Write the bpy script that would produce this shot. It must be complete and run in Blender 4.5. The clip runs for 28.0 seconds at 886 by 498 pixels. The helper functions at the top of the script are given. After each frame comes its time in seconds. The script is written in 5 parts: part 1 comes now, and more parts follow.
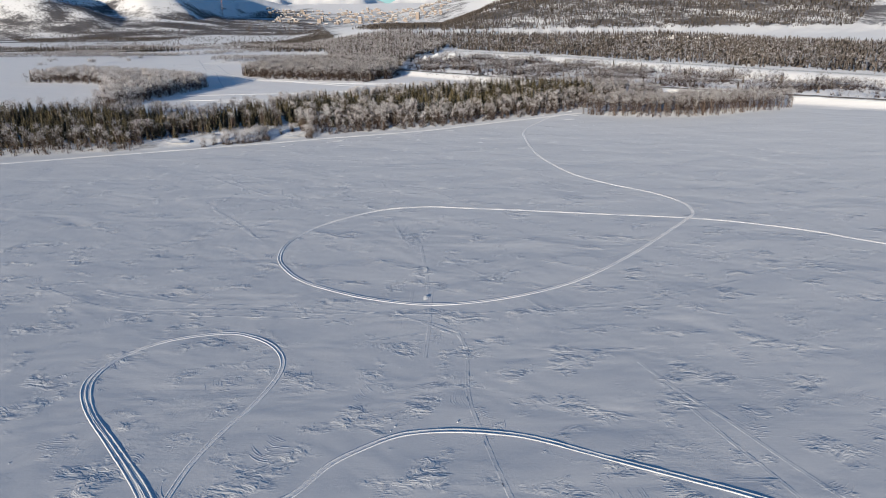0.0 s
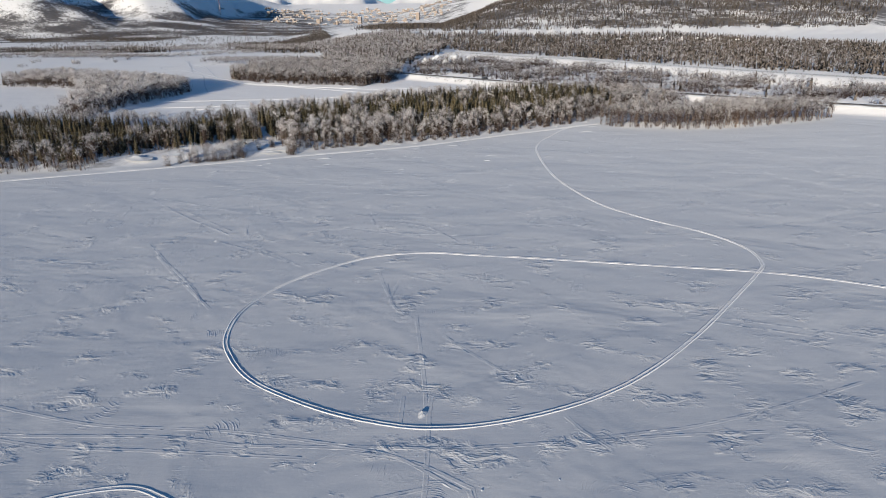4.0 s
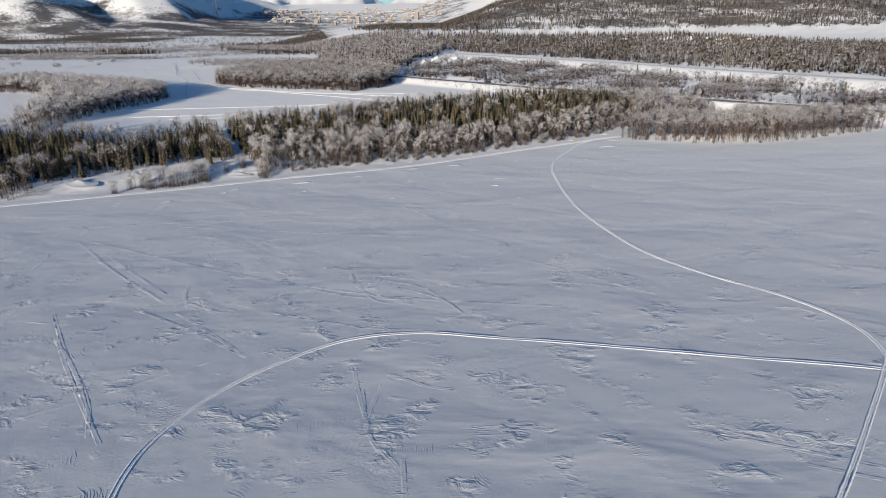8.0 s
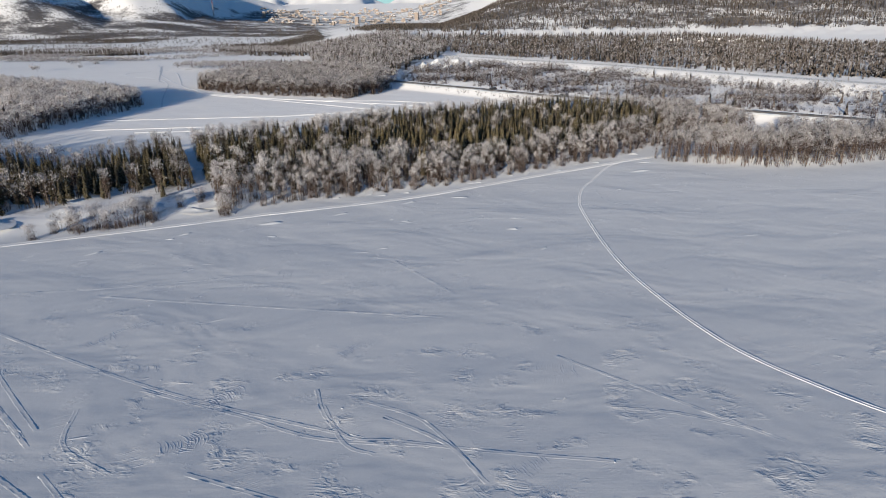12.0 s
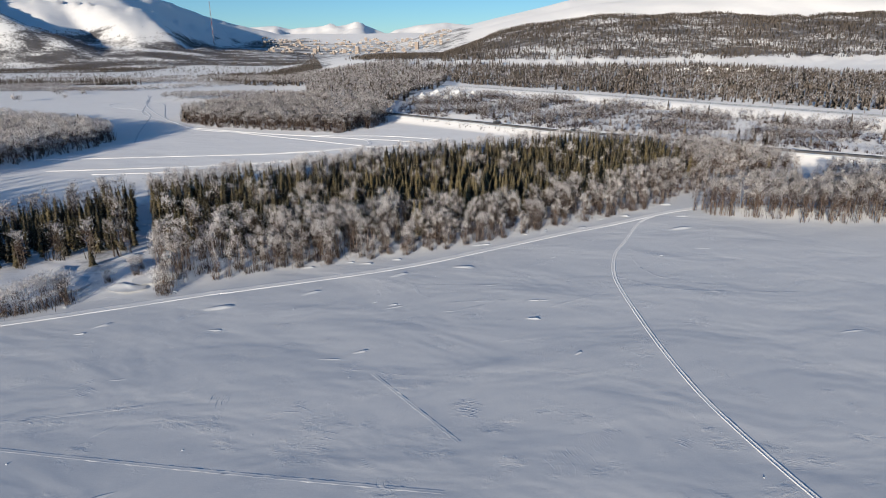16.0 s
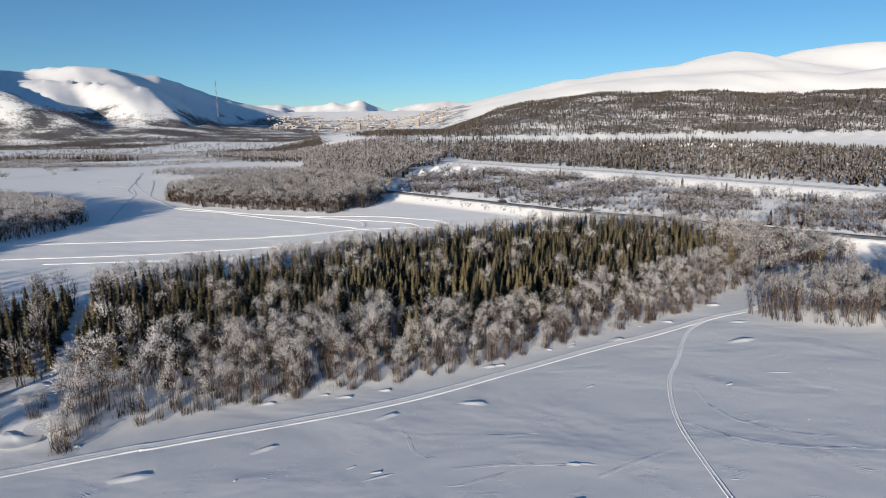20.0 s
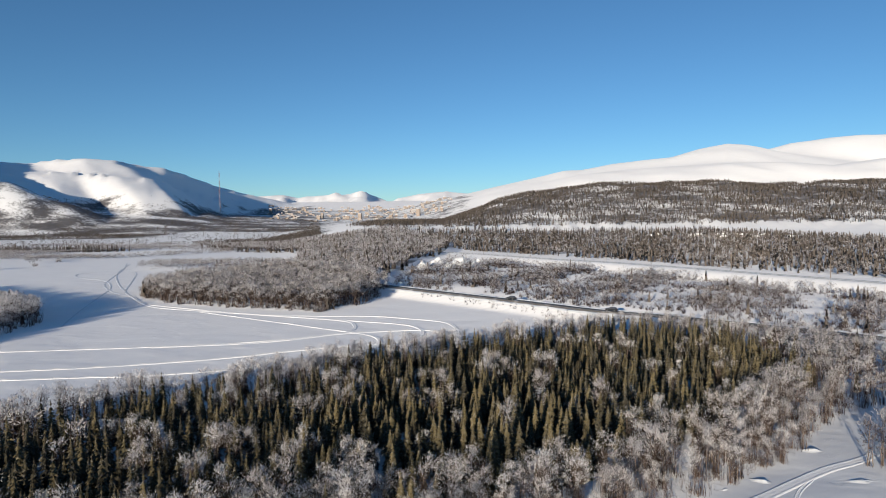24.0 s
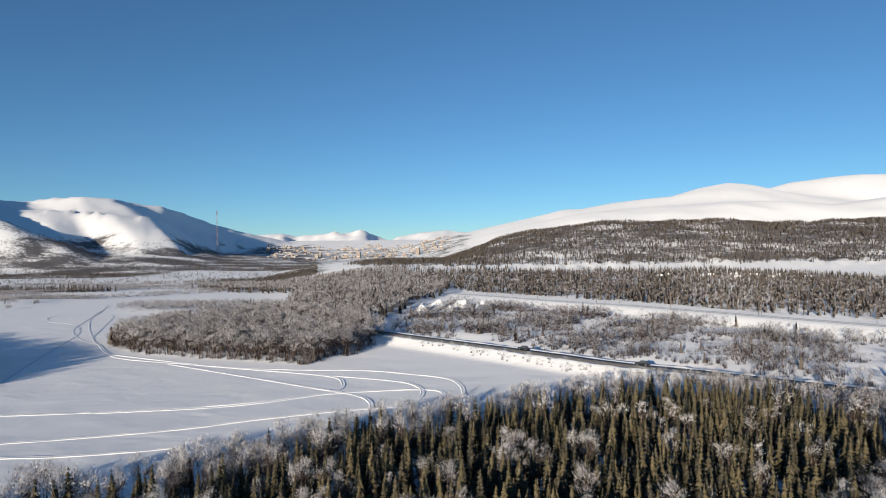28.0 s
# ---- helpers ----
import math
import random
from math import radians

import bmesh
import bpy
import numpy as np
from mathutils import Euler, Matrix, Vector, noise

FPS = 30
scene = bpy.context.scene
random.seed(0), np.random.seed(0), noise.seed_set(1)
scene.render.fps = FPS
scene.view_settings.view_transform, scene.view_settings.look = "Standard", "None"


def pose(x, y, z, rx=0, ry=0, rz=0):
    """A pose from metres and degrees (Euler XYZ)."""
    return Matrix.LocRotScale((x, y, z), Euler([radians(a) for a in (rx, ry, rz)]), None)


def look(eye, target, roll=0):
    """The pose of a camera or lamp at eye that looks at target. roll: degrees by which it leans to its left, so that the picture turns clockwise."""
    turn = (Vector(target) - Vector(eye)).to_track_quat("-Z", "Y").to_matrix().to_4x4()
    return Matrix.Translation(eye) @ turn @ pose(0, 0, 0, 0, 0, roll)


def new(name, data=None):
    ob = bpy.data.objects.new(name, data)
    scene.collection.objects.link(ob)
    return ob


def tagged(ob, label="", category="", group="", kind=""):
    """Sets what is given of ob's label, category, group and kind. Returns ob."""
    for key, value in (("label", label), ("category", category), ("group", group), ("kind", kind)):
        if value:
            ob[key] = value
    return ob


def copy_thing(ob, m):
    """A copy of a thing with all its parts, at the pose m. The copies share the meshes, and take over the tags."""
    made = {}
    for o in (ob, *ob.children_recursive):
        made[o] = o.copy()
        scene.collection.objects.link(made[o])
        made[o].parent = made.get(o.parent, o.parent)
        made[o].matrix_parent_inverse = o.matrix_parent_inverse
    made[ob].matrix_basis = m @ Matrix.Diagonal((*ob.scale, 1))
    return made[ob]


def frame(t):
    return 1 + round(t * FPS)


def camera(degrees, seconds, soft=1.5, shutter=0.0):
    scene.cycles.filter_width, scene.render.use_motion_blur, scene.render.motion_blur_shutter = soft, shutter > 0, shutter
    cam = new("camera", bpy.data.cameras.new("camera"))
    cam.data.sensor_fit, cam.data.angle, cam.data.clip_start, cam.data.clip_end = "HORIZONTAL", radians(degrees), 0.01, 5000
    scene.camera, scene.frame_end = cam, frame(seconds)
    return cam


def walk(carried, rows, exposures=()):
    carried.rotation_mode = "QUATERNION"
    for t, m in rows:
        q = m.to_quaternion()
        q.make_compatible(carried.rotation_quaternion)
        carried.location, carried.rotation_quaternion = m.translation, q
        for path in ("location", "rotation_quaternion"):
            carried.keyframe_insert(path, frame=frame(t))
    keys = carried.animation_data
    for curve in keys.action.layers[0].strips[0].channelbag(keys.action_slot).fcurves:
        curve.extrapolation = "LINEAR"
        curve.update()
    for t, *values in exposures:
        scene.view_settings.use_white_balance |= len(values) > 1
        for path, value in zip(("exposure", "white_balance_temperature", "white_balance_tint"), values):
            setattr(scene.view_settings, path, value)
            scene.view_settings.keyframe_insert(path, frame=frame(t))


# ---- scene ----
cam = camera(71.1, 28.0, soft=1.0)
# seconds, place of the eye, pitch, yaw and lean in degrees
FLIGHT = [
    (0, -0.00, -0.00, 41.09, -20.48, -0.08, -0.68),
    (0.5, -0.10, 3.70, 40.99, -20.47, -0.05, -0.65),
    (1, -0.20, 7.48, 40.89, -20.45, -0.02, -0.62),
    (1.5, -0.27, 11.34, 40.82, -20.45, -0.01, -0.59),
    (2, -0.33, 15.20, 40.78, -20.44, -0.00, -0.56),
    (2.5, -0.37, 19.07, 40.78, -20.45, -0.01, -0.54),
    (3, -0.40, 23.05, 40.77, -20.46, -0.02, -0.53),
    (3.5, -0.41, 27.05, 40.76, -20.44, -0.05, -0.52),
    (5.5, 0.25, 42.34, 40.31, -20.44, -0.12, -0.81),
    (6, 0.21, 46.35, 40.28, -20.40, -0.11, -0.80),
    (6.5, 0.14, 50.41, 40.26, -20.41, -0.10, -0.79),
    (7, 0.03, 54.47, 40.25, -20.41, -0.09, -0.77),
    (7.5, -0.07, 58.59, 40.25, -20.42, -0.08, -0.75),
    (8, -0.16, 62.77, 40.24, -20.44, -0.09, -0.73),
    (8.5, -0.23, 66.98, 40.21, -20.42, -0.09, -0.71),
    (9, -0.29, 71.23, 40.18, -20.38, -0.08, -0.70),
    (9.5, -0.37, 75.45, 40.17, -20.38, -0.07, -0.69),
    (10, -0.45, 79.66, 40.18, -20.43, -0.06, -0.69),
    (10.5, -0.55, 83.92, 40.21, -20.40, -0.05, -0.69),
    (11, -0.66, 88.29, 40.24, -20.40, -0.04, -0.69),
    (11.5, -0.76, 92.75, 40.26, -20.39, -0.04, -0.69),
    (12, -0.87, 97.13, 40.29, -20.43, -0.05, -0.69),
    (12.5, -0.98, 101.39, 40.31, -20.41, -0.08, -0.69),
    (14.5, -0.78, 117.56, 40.15, -19.93, -0.01, -0.59),
    (15, -0.74, 121.40, 40.08, -19.33, -0.01, -0.59),
    (15.5, -0.69, 125.08, 40.02, -18.68, -0.01, -0.60),
    (16, -0.64, 128.66, 39.99, -17.99, -0.02, -0.60),
    (16.5, -0.60, 132.23, 39.97, -17.31, -0.02, -0.62),
    (17, -0.60, 135.79, 39.97, -16.58, -0.02, -0.63),
    (17.5, -0.62, 139.34, 39.95, -15.84, -0.02, -0.65),
    (18, -0.68, 142.88, 39.91, -15.00, -0.01, -0.66),
    (18.5, -0.75, 146.44, 39.85, -14.08, -0.01, -0.67),
    (19, -0.82, 149.95, 39.77, -13.15, 0.00, -0.68),
    (19.5, -0.87, 153.42, 39.67, -12.30, 0.01, -0.69),
    (20, -0.90, 156.99, 39.54, -11.35, 0.02, -0.69),
    (20.5, -0.93, 160.69, 39.39, -10.38, 0.03, -0.70),
    (21, -0.96, 164.53, 39.24, -9.40, 0.04, -0.71),
    (21.5, -1.01, 168.45, 39.09, -8.40, 0.05, -0.72),
    (23.5, -1.47, 184.62, 39.28, -4.26, 0.06, -0.75),
    (24, -1.55, 188.59, 39.27, -3.19, 0.07, -0.74),
    (24.5, -1.64, 192.49, 39.26, -2.06, 0.09, -0.73),
    (25, -1.75, 196.32, 39.24, -0.92, 0.10, -0.72),
    (25.5, -1.87, 200.11, 39.23, 0.06, 0.12, -0.71),
    (26, -2.01, 203.86, 39.23, 0.30, 0.13, -0.71),
    (26.5, -2.17, 207.57, 39.24, 0.34, 0.15, -0.70),
    (27, -2.36, 211.24, 39.24, 0.37, 0.16, -0.69),
    (27.5, -2.57, 214.90, 39.24, 0.39, 0.17, -0.69),
    (28, -2.78, 218.55, 39.22, 0.40, 0.18, -0.68),
]
walk(cam, [(t, pose(x, y, z, 90 + pitch, 0, -yaw) @ pose(0, 0, 0, 0, 0, lean)) for t, x, y, z, pitch, yaw, lean in FLIGHT],
     [(0, -0.21, 6160, 0), (14, -0.17, 6180, 0), (28, -0.13, 6250, 0)])

# ---- world, sun and exposure ----
SUN_TURN, SUN_RISE = 25.0, 9.2          # the sun stands behind the flight's start, to its left, low
world = bpy.data.worlds.new("winter_sky")
scene.world = world
world.use_nodes = True
wn = world.node_tree.nodes
sky = wn.new("ShaderNodeTexSky")
sky.sky_type = "NISHITA"
sky.sun_disc = False
sky.sun_elevation = radians(SUN_RISE)
sky.sun_rotation = radians(180 + SUN_TURN)
sky.altitude = 300
sky.air_density, sky.dust_density, sky.ozone_density = 0.75, 0.0, 3.6
wn["Background"].inputs["Strength"].default_value = 0.134
world.node_tree.links.new(sky.outputs[0], wn["Background"].inputs["Color"])

sun_data = bpy.data.lights.new("sun", "SUN")
sun_data.energy, sun_data.angle, sun_data.color = 7.0, radians(0.6), (1.0, 0.805, 0.65)
sun = new("sun", sun_data)
to_sun = Vector((-math.sin(radians(SUN_TURN)) * math.cos(radians(SUN_RISE)), -math.cos(radians(SUN_TURN)) * math.cos(radians(SUN_RISE)), math.sin(radians(SUN_RISE))))
sun.matrix_world = look(to_sun * 300, (0, 0, 0))


# ---- materials ----
class Mat:
    """A node material with short hands for the nodes that are used over and over."""

    def __init__(self, name, rough=0.9, spec=0.2, grain=1.0):
        self.m = bpy.data.materials.new(name)
        self.m.use_nodes = True
        self.t = self.m.node_tree
        self.b = self.t.nodes["Principled BSDF"]
        self.b.inputs["Roughness"].default_value = rough
        self.b.inputs["Specular IOR Level"].default_value = spec
        self.b.inputs["Diffuse Roughness"].default_value = grain
        self.pos = self.node("ShaderNodeNewGeometry").outputs["Position"]

    def node(self, kind):
        return self.t.nodes.new(kind)

    def link(self, a, b):
        self.t.links.new(a, b)

    def put(self, socket, value):
        if isinstance(value, (int, float)):
            socket.default_value = value
        elif isinstance(value, tuple):
            socket.default_value = (*value, 1.0) if len(value) == 3 and len(socket.default_value) == 4 else value
        else:
            self.link(value, socket)

    def scaled(self, sx, sy, sz, turn=0.0, source=None):
        n = self.node("ShaderNodeMapping")
        n.inputs["Scale"].default_value = (sx, sy, sz)
        n.inputs["Rotation"].default_value = (0, 0, radians(turn))
        self.link(source or self.pos, n.inputs["Vector"])
        return n.outputs[0]

    def noise(self, scale, detail=3.0, rough=0.55, vector=None, warp=0.0):
        n = self.node("ShaderNodeTexNoise")
        n.inputs["Scale"].default_value = scale
        n.inputs["Detail"].default_value = detail
        n.inputs["Roughness"].default_value = rough
        n.inputs["Distortion"].default_value = warp
        self.link(vector or self.pos, n.inputs["Vector"])
        return n.outputs["Fac"]

    def ramp(self, value, low, high, a=0.0, b=1.0):
        n = self.node("ShaderNodeMapRange")
        n.interpolation_type = "SMOOTHSTEP"
        self.put(n.inputs["Value"], value)
        n.inputs["From Min"].default_value, n.inputs["From Max"].default_value = low, high
        n.inputs["To Min"].default_value, n.inputs["To Max"].default_value = a, b
        return n.outputs["Result"]

    def math(self, op, a, b):
        n = self.node("ShaderNodeMath")
        n.operation = op
        self.put(n.inputs[0], a)
        self.put(n.inputs[1], b)
        return n.outputs[0]

    def mix(self, fac, a, b):
        n = self.node("ShaderNodeMix")
        n.data_type = "RGBA"
        self.put(n.inputs["Factor"], fac)
        self.put(n.inputs["A"], a)
        self.put(n.inputs["B"], b)
        return n.outputs["Result"]

    def attr(self, name):
        n = self.node("ShaderNodeAttribute")
        n.attribute_name = name
        return n.outputs["Fac"]

    def random(self):
        return self.node("ShaderNodeObjectInfo").outputs["Random"]

    def bump(self, height, distance, strength=1.0, before=None):
        n = self.node("ShaderNodeBump")
        n.inputs["Strength"].default_value, n.inputs["Distance"].default_value = strength, distance
        self.link(height, n.inputs["Height"])
        if before is not None:
            self.link(before, n.inputs["Normal"])
        return n.outputs[0]

    def done(self, colour, normal=None, thin=0.0):
        """thin: the share of light that passes through a thin twig, needle or crystal of frost."""
        self.put(self.b.inputs["Base Color"], colour)
        if thin:
            t, m = self.node("ShaderNodeBsdfTranslucent"), self.node("ShaderNodeMixShader")
            self.put(t.inputs["Color"], colour)
            m.inputs[0].default_value = thin
            self.link(self.b.outputs[0], m.inputs[1])
            self.link(t.outputs[0], m.inputs[2])
            self.link(m.outputs[0], self.t.nodes["Material Output"].inputs["Surface"])
        if normal is not None:
            self.link(normal, self.b.inputs["Normal"])
        return self.m


def snow_relief(k):
    """Wind-worked snow: broad drifts, scattered patches of crust, fine grain. Returns a normal."""
    drift = k.noise(1.0, 3, 0.5, k.scaled(0.05, 0.08, 0.05, 20), 0.4)
    where = k.ramp(k.noise(0.06, 4, 0.6), 0.47, 0.68, 0.15, 1.0)
    crust = k.math("MULTIPLY", k.noise(1.0, 5, 0.68, k.scaled(0.8, 1.5, 0.6, 25), 1.2), where)
    # thin layers of crust that the wind has cut back into wavy steps
    layers = k.math("MULTIPLY", k.noise(1.0, 3, 0.55, k.scaled(0.33, 0.52, 0.4, 25), 0.6), 13.0)
    edge = k.ramp(k.math("FRACT", layers, 0.0), 0.0, 0.75)
    torn = k.ramp(k.noise(0.15, 4, 0.6, k.scaled(1, 1.3, 1, 25)), 0.51, 0.66)
    apart = k.node("ShaderNodeSeparateXYZ")
    k.link(k.pos, apart.inputs[0])
    open_ice = k.ramp(apart.outputs["Y"], 120.0, 205.0, 1.0, 0.22)      # calmer in the lee of the wooded shore
    torn = k.math("MULTIPLY", torn, open_ice)
    crust = k.math("MULTIPLY", crust, open_ice)
    steps = k.math("MULTIPLY", edge, torn)
    streak = k.math("MULTIPLY", k.noise(1.0, 4, 0.6, k.scaled(0.22, 2.2, 0.5, 20), 0.5), k.ramp(k.noise(0.04, 3, 0.6), 0.40, 0.62, 0.25, 1.0))
    streak = k.math("MULTIPLY", streak, open_ice)
    grain = k.noise(3.2, 4, 0.7)
    n = k.bump(drift, 0.46)
    n = k.bump(crust, 0.045, 0.8, n)
    n = k.bump(steps, 0.044, 1.0, n)
    n = k.bump(streak, 0.02, 0.8, n)
    return k.bump(grain, 0.012, 0.8, n)


def make_ground_snow():
    k = Mat("wind_packed_snow", 0.75, 0.15, 0.15)
    tone = k.noise(0.03, 5, 0.6, k.scaled(1, 1.6, 1, 25))
    fine = k.noise(0.9, 4, 0.65)
    white = k.mix(tone, (0.66, 0.685, 0.72), (0.77, 0.785, 0.81))
    white = k.mix(k.ramp(fine, 0.35, 0.75, 0.0, 0.25), white, (0.82, 0.82, 0.83))
    # snow on land and in the far arm is whiter than on the open lake
    white = k.mix(k.attr("white_share"), white, k.mix(tone, (0.87, 0.87, 0.88), (0.93, 0.93, 0.935)))
    # low scrub, far woods and rock that stand out of the snow, and shade painted under the belt
    cover = k.attr("cover")
    patch = k.noise(1.0, 7, 0.72, k.scaled(0.009, 0.013, 0.02, 8))
    speck = k.noise(0.11, 4, 0.75)
    both = k.math("ADD", k.math("MULTIPLY", patch, 0.75), k.math("MULTIPLY", speck, 0.35))
    scrub = k.ramp(k.math("ADD", both, k.math("MULTIPLY", cover, 0.50)), 0.78, 0.95)
    scrub = k.math("MULTIPLY", scrub, k.ramp(cover, 0.05, 0.25))
    brown = k.mix(k.noise(0.05, 4, 0.7), (0.075, 0.074, 0.082), (0.195, 0.188, 0.195))
    stone = k.attr("stone")
    rocky = k.ramp(k.math("ADD", k.noise(1.0, 6, 0.75, k.scaled(0.02, 0.02, 0.045, 0)), k.math("MULTIPLY", stone, 0.5)), 0.83, 0.93)
    rocky = k.math("MULTIPLY", rocky, k.ramp(stone, 0.05, 0.3))
    colour = k.mix(rocky, k.mix(scrub, white, brown), (0.11, 0.105, 0.11))
    return k.done(colour, snow_relief(k))


def make_snow(name="loose_snow", low=(0.86, 0.865, 0.875), high=(0.94, 0.942, 0.945)):
    k = Mat(name, 0.7, 0.2, 0.2)
    n = k.bump(k.noise(2.2, 5, 0.7), 0.06)
    n = k.bump(k.noise(9.0, 4, 0.7), 0.02, 0.8, n)
    return k.done(k.mix(k.noise(0.7, 4, 0.6), low, high), n)


def make_frost(name="frosted_twigs", low=(0.54, 0.51, 0.515), high=(0.84, 0.825, 0.835), bare=(0.34, 0.295, 0.285)):
    k = Mat(name, 0.85, 0.15)
    tone = k.attr("tone")
    c = k.mix(tone, low, high)
    c = k.mix(k.ramp(k.noise(1.3, 3, 0.6), 0.45, 0.75, 0.0, 0.4), c, bare)
    return k.done(c, thin=0.22)


def make_twig():
    k = Mat("bare_twigs", 0.9, 0.1)
    c = k.mix(k.attr("tone"), (0.040, 0.028, 0.024), (0.105, 0.074, 0.063))
    return k.done(k.mix(k.ramp(k.noise(0.9, 3, 0.6), 0.45, 0.7), c, (0.12, 0.10, 0.094)), thin=0.10)


def make_bark():
    k = Mat("birch_bark", 0.85, 0.2)
    band = k.noise(1.0, 4, 0.7, k.scaled(3, 3, 14))
    c = k.mix(k.ramp(band, 0.45, 0.62), (0.26, 0.205, 0.165), (0.07, 0.054, 0.046))
    return k.done(c, k.bump(band, 0.01))


def make_needles():
    k = Mat("spruce_needles", 0.8, 0.15)
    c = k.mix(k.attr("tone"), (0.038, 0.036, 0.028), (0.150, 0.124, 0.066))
    c = k.mix(k.ramp(k.noise(2.6, 5, 0.75), 0.52, 0.70, 0.0, 0.66), c, (0.40, 0.39, 0.385))
    return k.done(c, thin=0.12)


def make_plain(name, a, b, scale=0.6, rough=0.8, bump=0.01):
    k = Mat(name, rough, 0.3, 0.5)
    n = k.noise(scale, 5, 0.65)
    return k.done(k.mix(n, a, b), k.bump(k.noise(scale * 6, 4, 0.6), bump))


def make_asphalt():
    k = Mat("icy_asphalt", 0.7, 0.3, 0.5)
    streak = k.noise(1.0, 4, 0.65, k.scaled(0.35, 0.05, 0.3, -40))
    c = k.mix(k.noise(1.5, 5, 0.7), (0.085, 0.080, 0.078), (0.155, 0.145, 0.136))
    return k.done(k.mix(k.ramp(streak, 0.5, 0.72, 0, 0.55), c, (0.46, 0.46, 0.47)), k.bump(k.noise(8, 3, 0.6), 0.01))


GROUND_SNOW, SNOW = make_ground_snow(), make_snow()
FROST, TWIG, BARK, NEEDLE = make_frost(), make_twig(), make_bark(), make_needles()
LIGHT_FROST = make_frost("thinly_frosted_twigs", (0.36, 0.34, 0.345), (0.64, 0.625, 0.635), (0.28, 0.25, 0.245))
ASPHALT = make_asphalt()
HILL_TREES = make_plain("far_hill_trees", (0.072, 0.062, 0.053), (0.185, 0.158, 0.140), 0.05, 0.9, 0.0)
SPRUCE_BARK = make_plain("spruce_bark", (0.07, 0.05, 0.04), (0.15, 0.11, 0.085), 3.0, 0.9)
STEEL = make_plain("rusty_steel", (0.10, 0.075, 0.06), (0.20, 0.15, 0.12), 2.0, 0.6)
GREY_STEEL = make_plain("galvanised_steel", (0.20, 0.21, 0.22), (0.34, 0.35, 0.36), 1.0, 0.5)
RED_PAINT = make_plain("red_mast_paint", (0.18, 0.065, 0.05), (0.26, 0.10, 0.08), 0.4, 0.6)
WHITE_PAINT = make_plain("white_mast_paint", (0.30, 0.28, 0.27), (0.42, 0.40, 0.39), 0.4, 0.6)
POLE_WOOD = make_plain("weathered_pole_wood", (0.13, 0.105, 0.085), (0.24, 0.20, 0.165), 2.0, 0.9)
CONCRETE = make_plain("panel_concrete", (0.17, 0.155, 0.145), (0.28, 0.25, 0.235), 0.08, 0.9)
OCHRE = make_plain("ochre_plaster", (0.28, 0.23, 0.195), (0.41, 0.35, 0.305), 0.08, 0.9)
DARK_GLASS = make_plain("dark_window_glass", (0.05, 0.055, 0.065), (0.09, 0.095, 0.11), 0.3, 0.15, 0.0)
HOUSE_WALL = make_plain("house_boards", (0.28, 0.25, 0.22), (0.42, 0.38, 0.34), 0.7, 0.9)
CAR_DARK = make_plain("dark_car_paint", (0.020, 0.022, 0.026), (0.035, 0.037, 0.042), 1.0, 0.3, 0.0)
RUBBER = make_plain("tyre_rubber", (0.02, 0.02, 0.02), (0.035, 0.035, 0.035), 4.0, 0.9)


# ---- helpers of this scene ----
rng = np.random.default_rng(7)


def step(a, b, v):
    s = np.clip((v - a) / (b - a), 0, 1)
    return s * s * (3 - 2 * s)


def lumps(x, y, scale, seed=0.0):
    """Smooth noise between about -1 and 1, from a few turned waves."""
    out = np.zeros(np.broadcast(x, y).shape)
    for n in range(1, 7):
        a = seed * 1.7 + n * 2.399
        f = (0.6 + 0.35 * n) / scale
        out = out + np.sin((x * np.cos(a) + y * np.sin(a)) * f * 2 * np.pi + seed * n * 1.3 + 1.9 * np.sin((x * np.sin(a) - y * np.cos(a)) * f * 2.1)) / (0.8 + 0.3 * n)
    return out / 3.2


def inside(poly, x, y):
    hit = np.zeros(np.shape(x), bool)
    for (ax, ay), (bx, by) in zip(poly, poly[1:] + poly[:1]):
        hit ^= ((ay > y) != (by > y)) & (x < (bx - ax) * (y - ay) / ((by - ay) or 1e-9) + ax)
    return hit


def away(line, x, y):
    """Distance from a line of points, and the length along it of the nearest point."""
    best, along, run = np.full(np.shape(x), 1e9), np.zeros(np.shape(x)), 0.0
    for (ax, ay), (bx, by) in zip(line, line[1:]):
        dx, dy = bx - ax, by - ay
        long = math.hypot(dx, dy)
        s = np.clip(((x - ax) * dx + (y - ay) * dy) / long ** 2, 0, 1)
        d = np.hypot(x - ax - s * dx, y - ay - s * dy)
        along = np.where(d < best, run + s * long, along)
        best = np.minimum(best, d)
        run += long
    return best, along


def curve_points(line, gap):
    """The points of a smooth curve through line, gap metres apart."""
    p = np.array(line, float)
    p = np.vstack([2 * p[0] - p[1], p, 2 * p[-1] - p[-2]])
    out = []
    for i in range(1, len(p) - 2):
        n = max(1, int(np.linalg.norm(p[i + 1] - p[i]) / gap))
        s = np.arange(n)[:, None] / n
        a, b, c, d = p[i - 1:i + 3]
        out.append(0.5 * (2 * b + (c - a) * s + (2 * a - 5 * b + 4 * c - d) * s ** 2 + (3 * b - a - 3 * c + d) * s ** 3))
    return np.vstack(out + [p[-2:-1]])


def soft_normals(v, f):
    """Normals at the points, from the faces round them."""
    n = np.zeros_like(v)
    g = np.cross(v[f[:, 1]] - v[f[:, 0]], v[f[:, 2]] - v[f[:, 0]])
    for k in range(3):
        np.add.at(n, f[:, k], g)
    return n / np.maximum(np.linalg.norm(n, axis=1), 1e-9)[:, None]


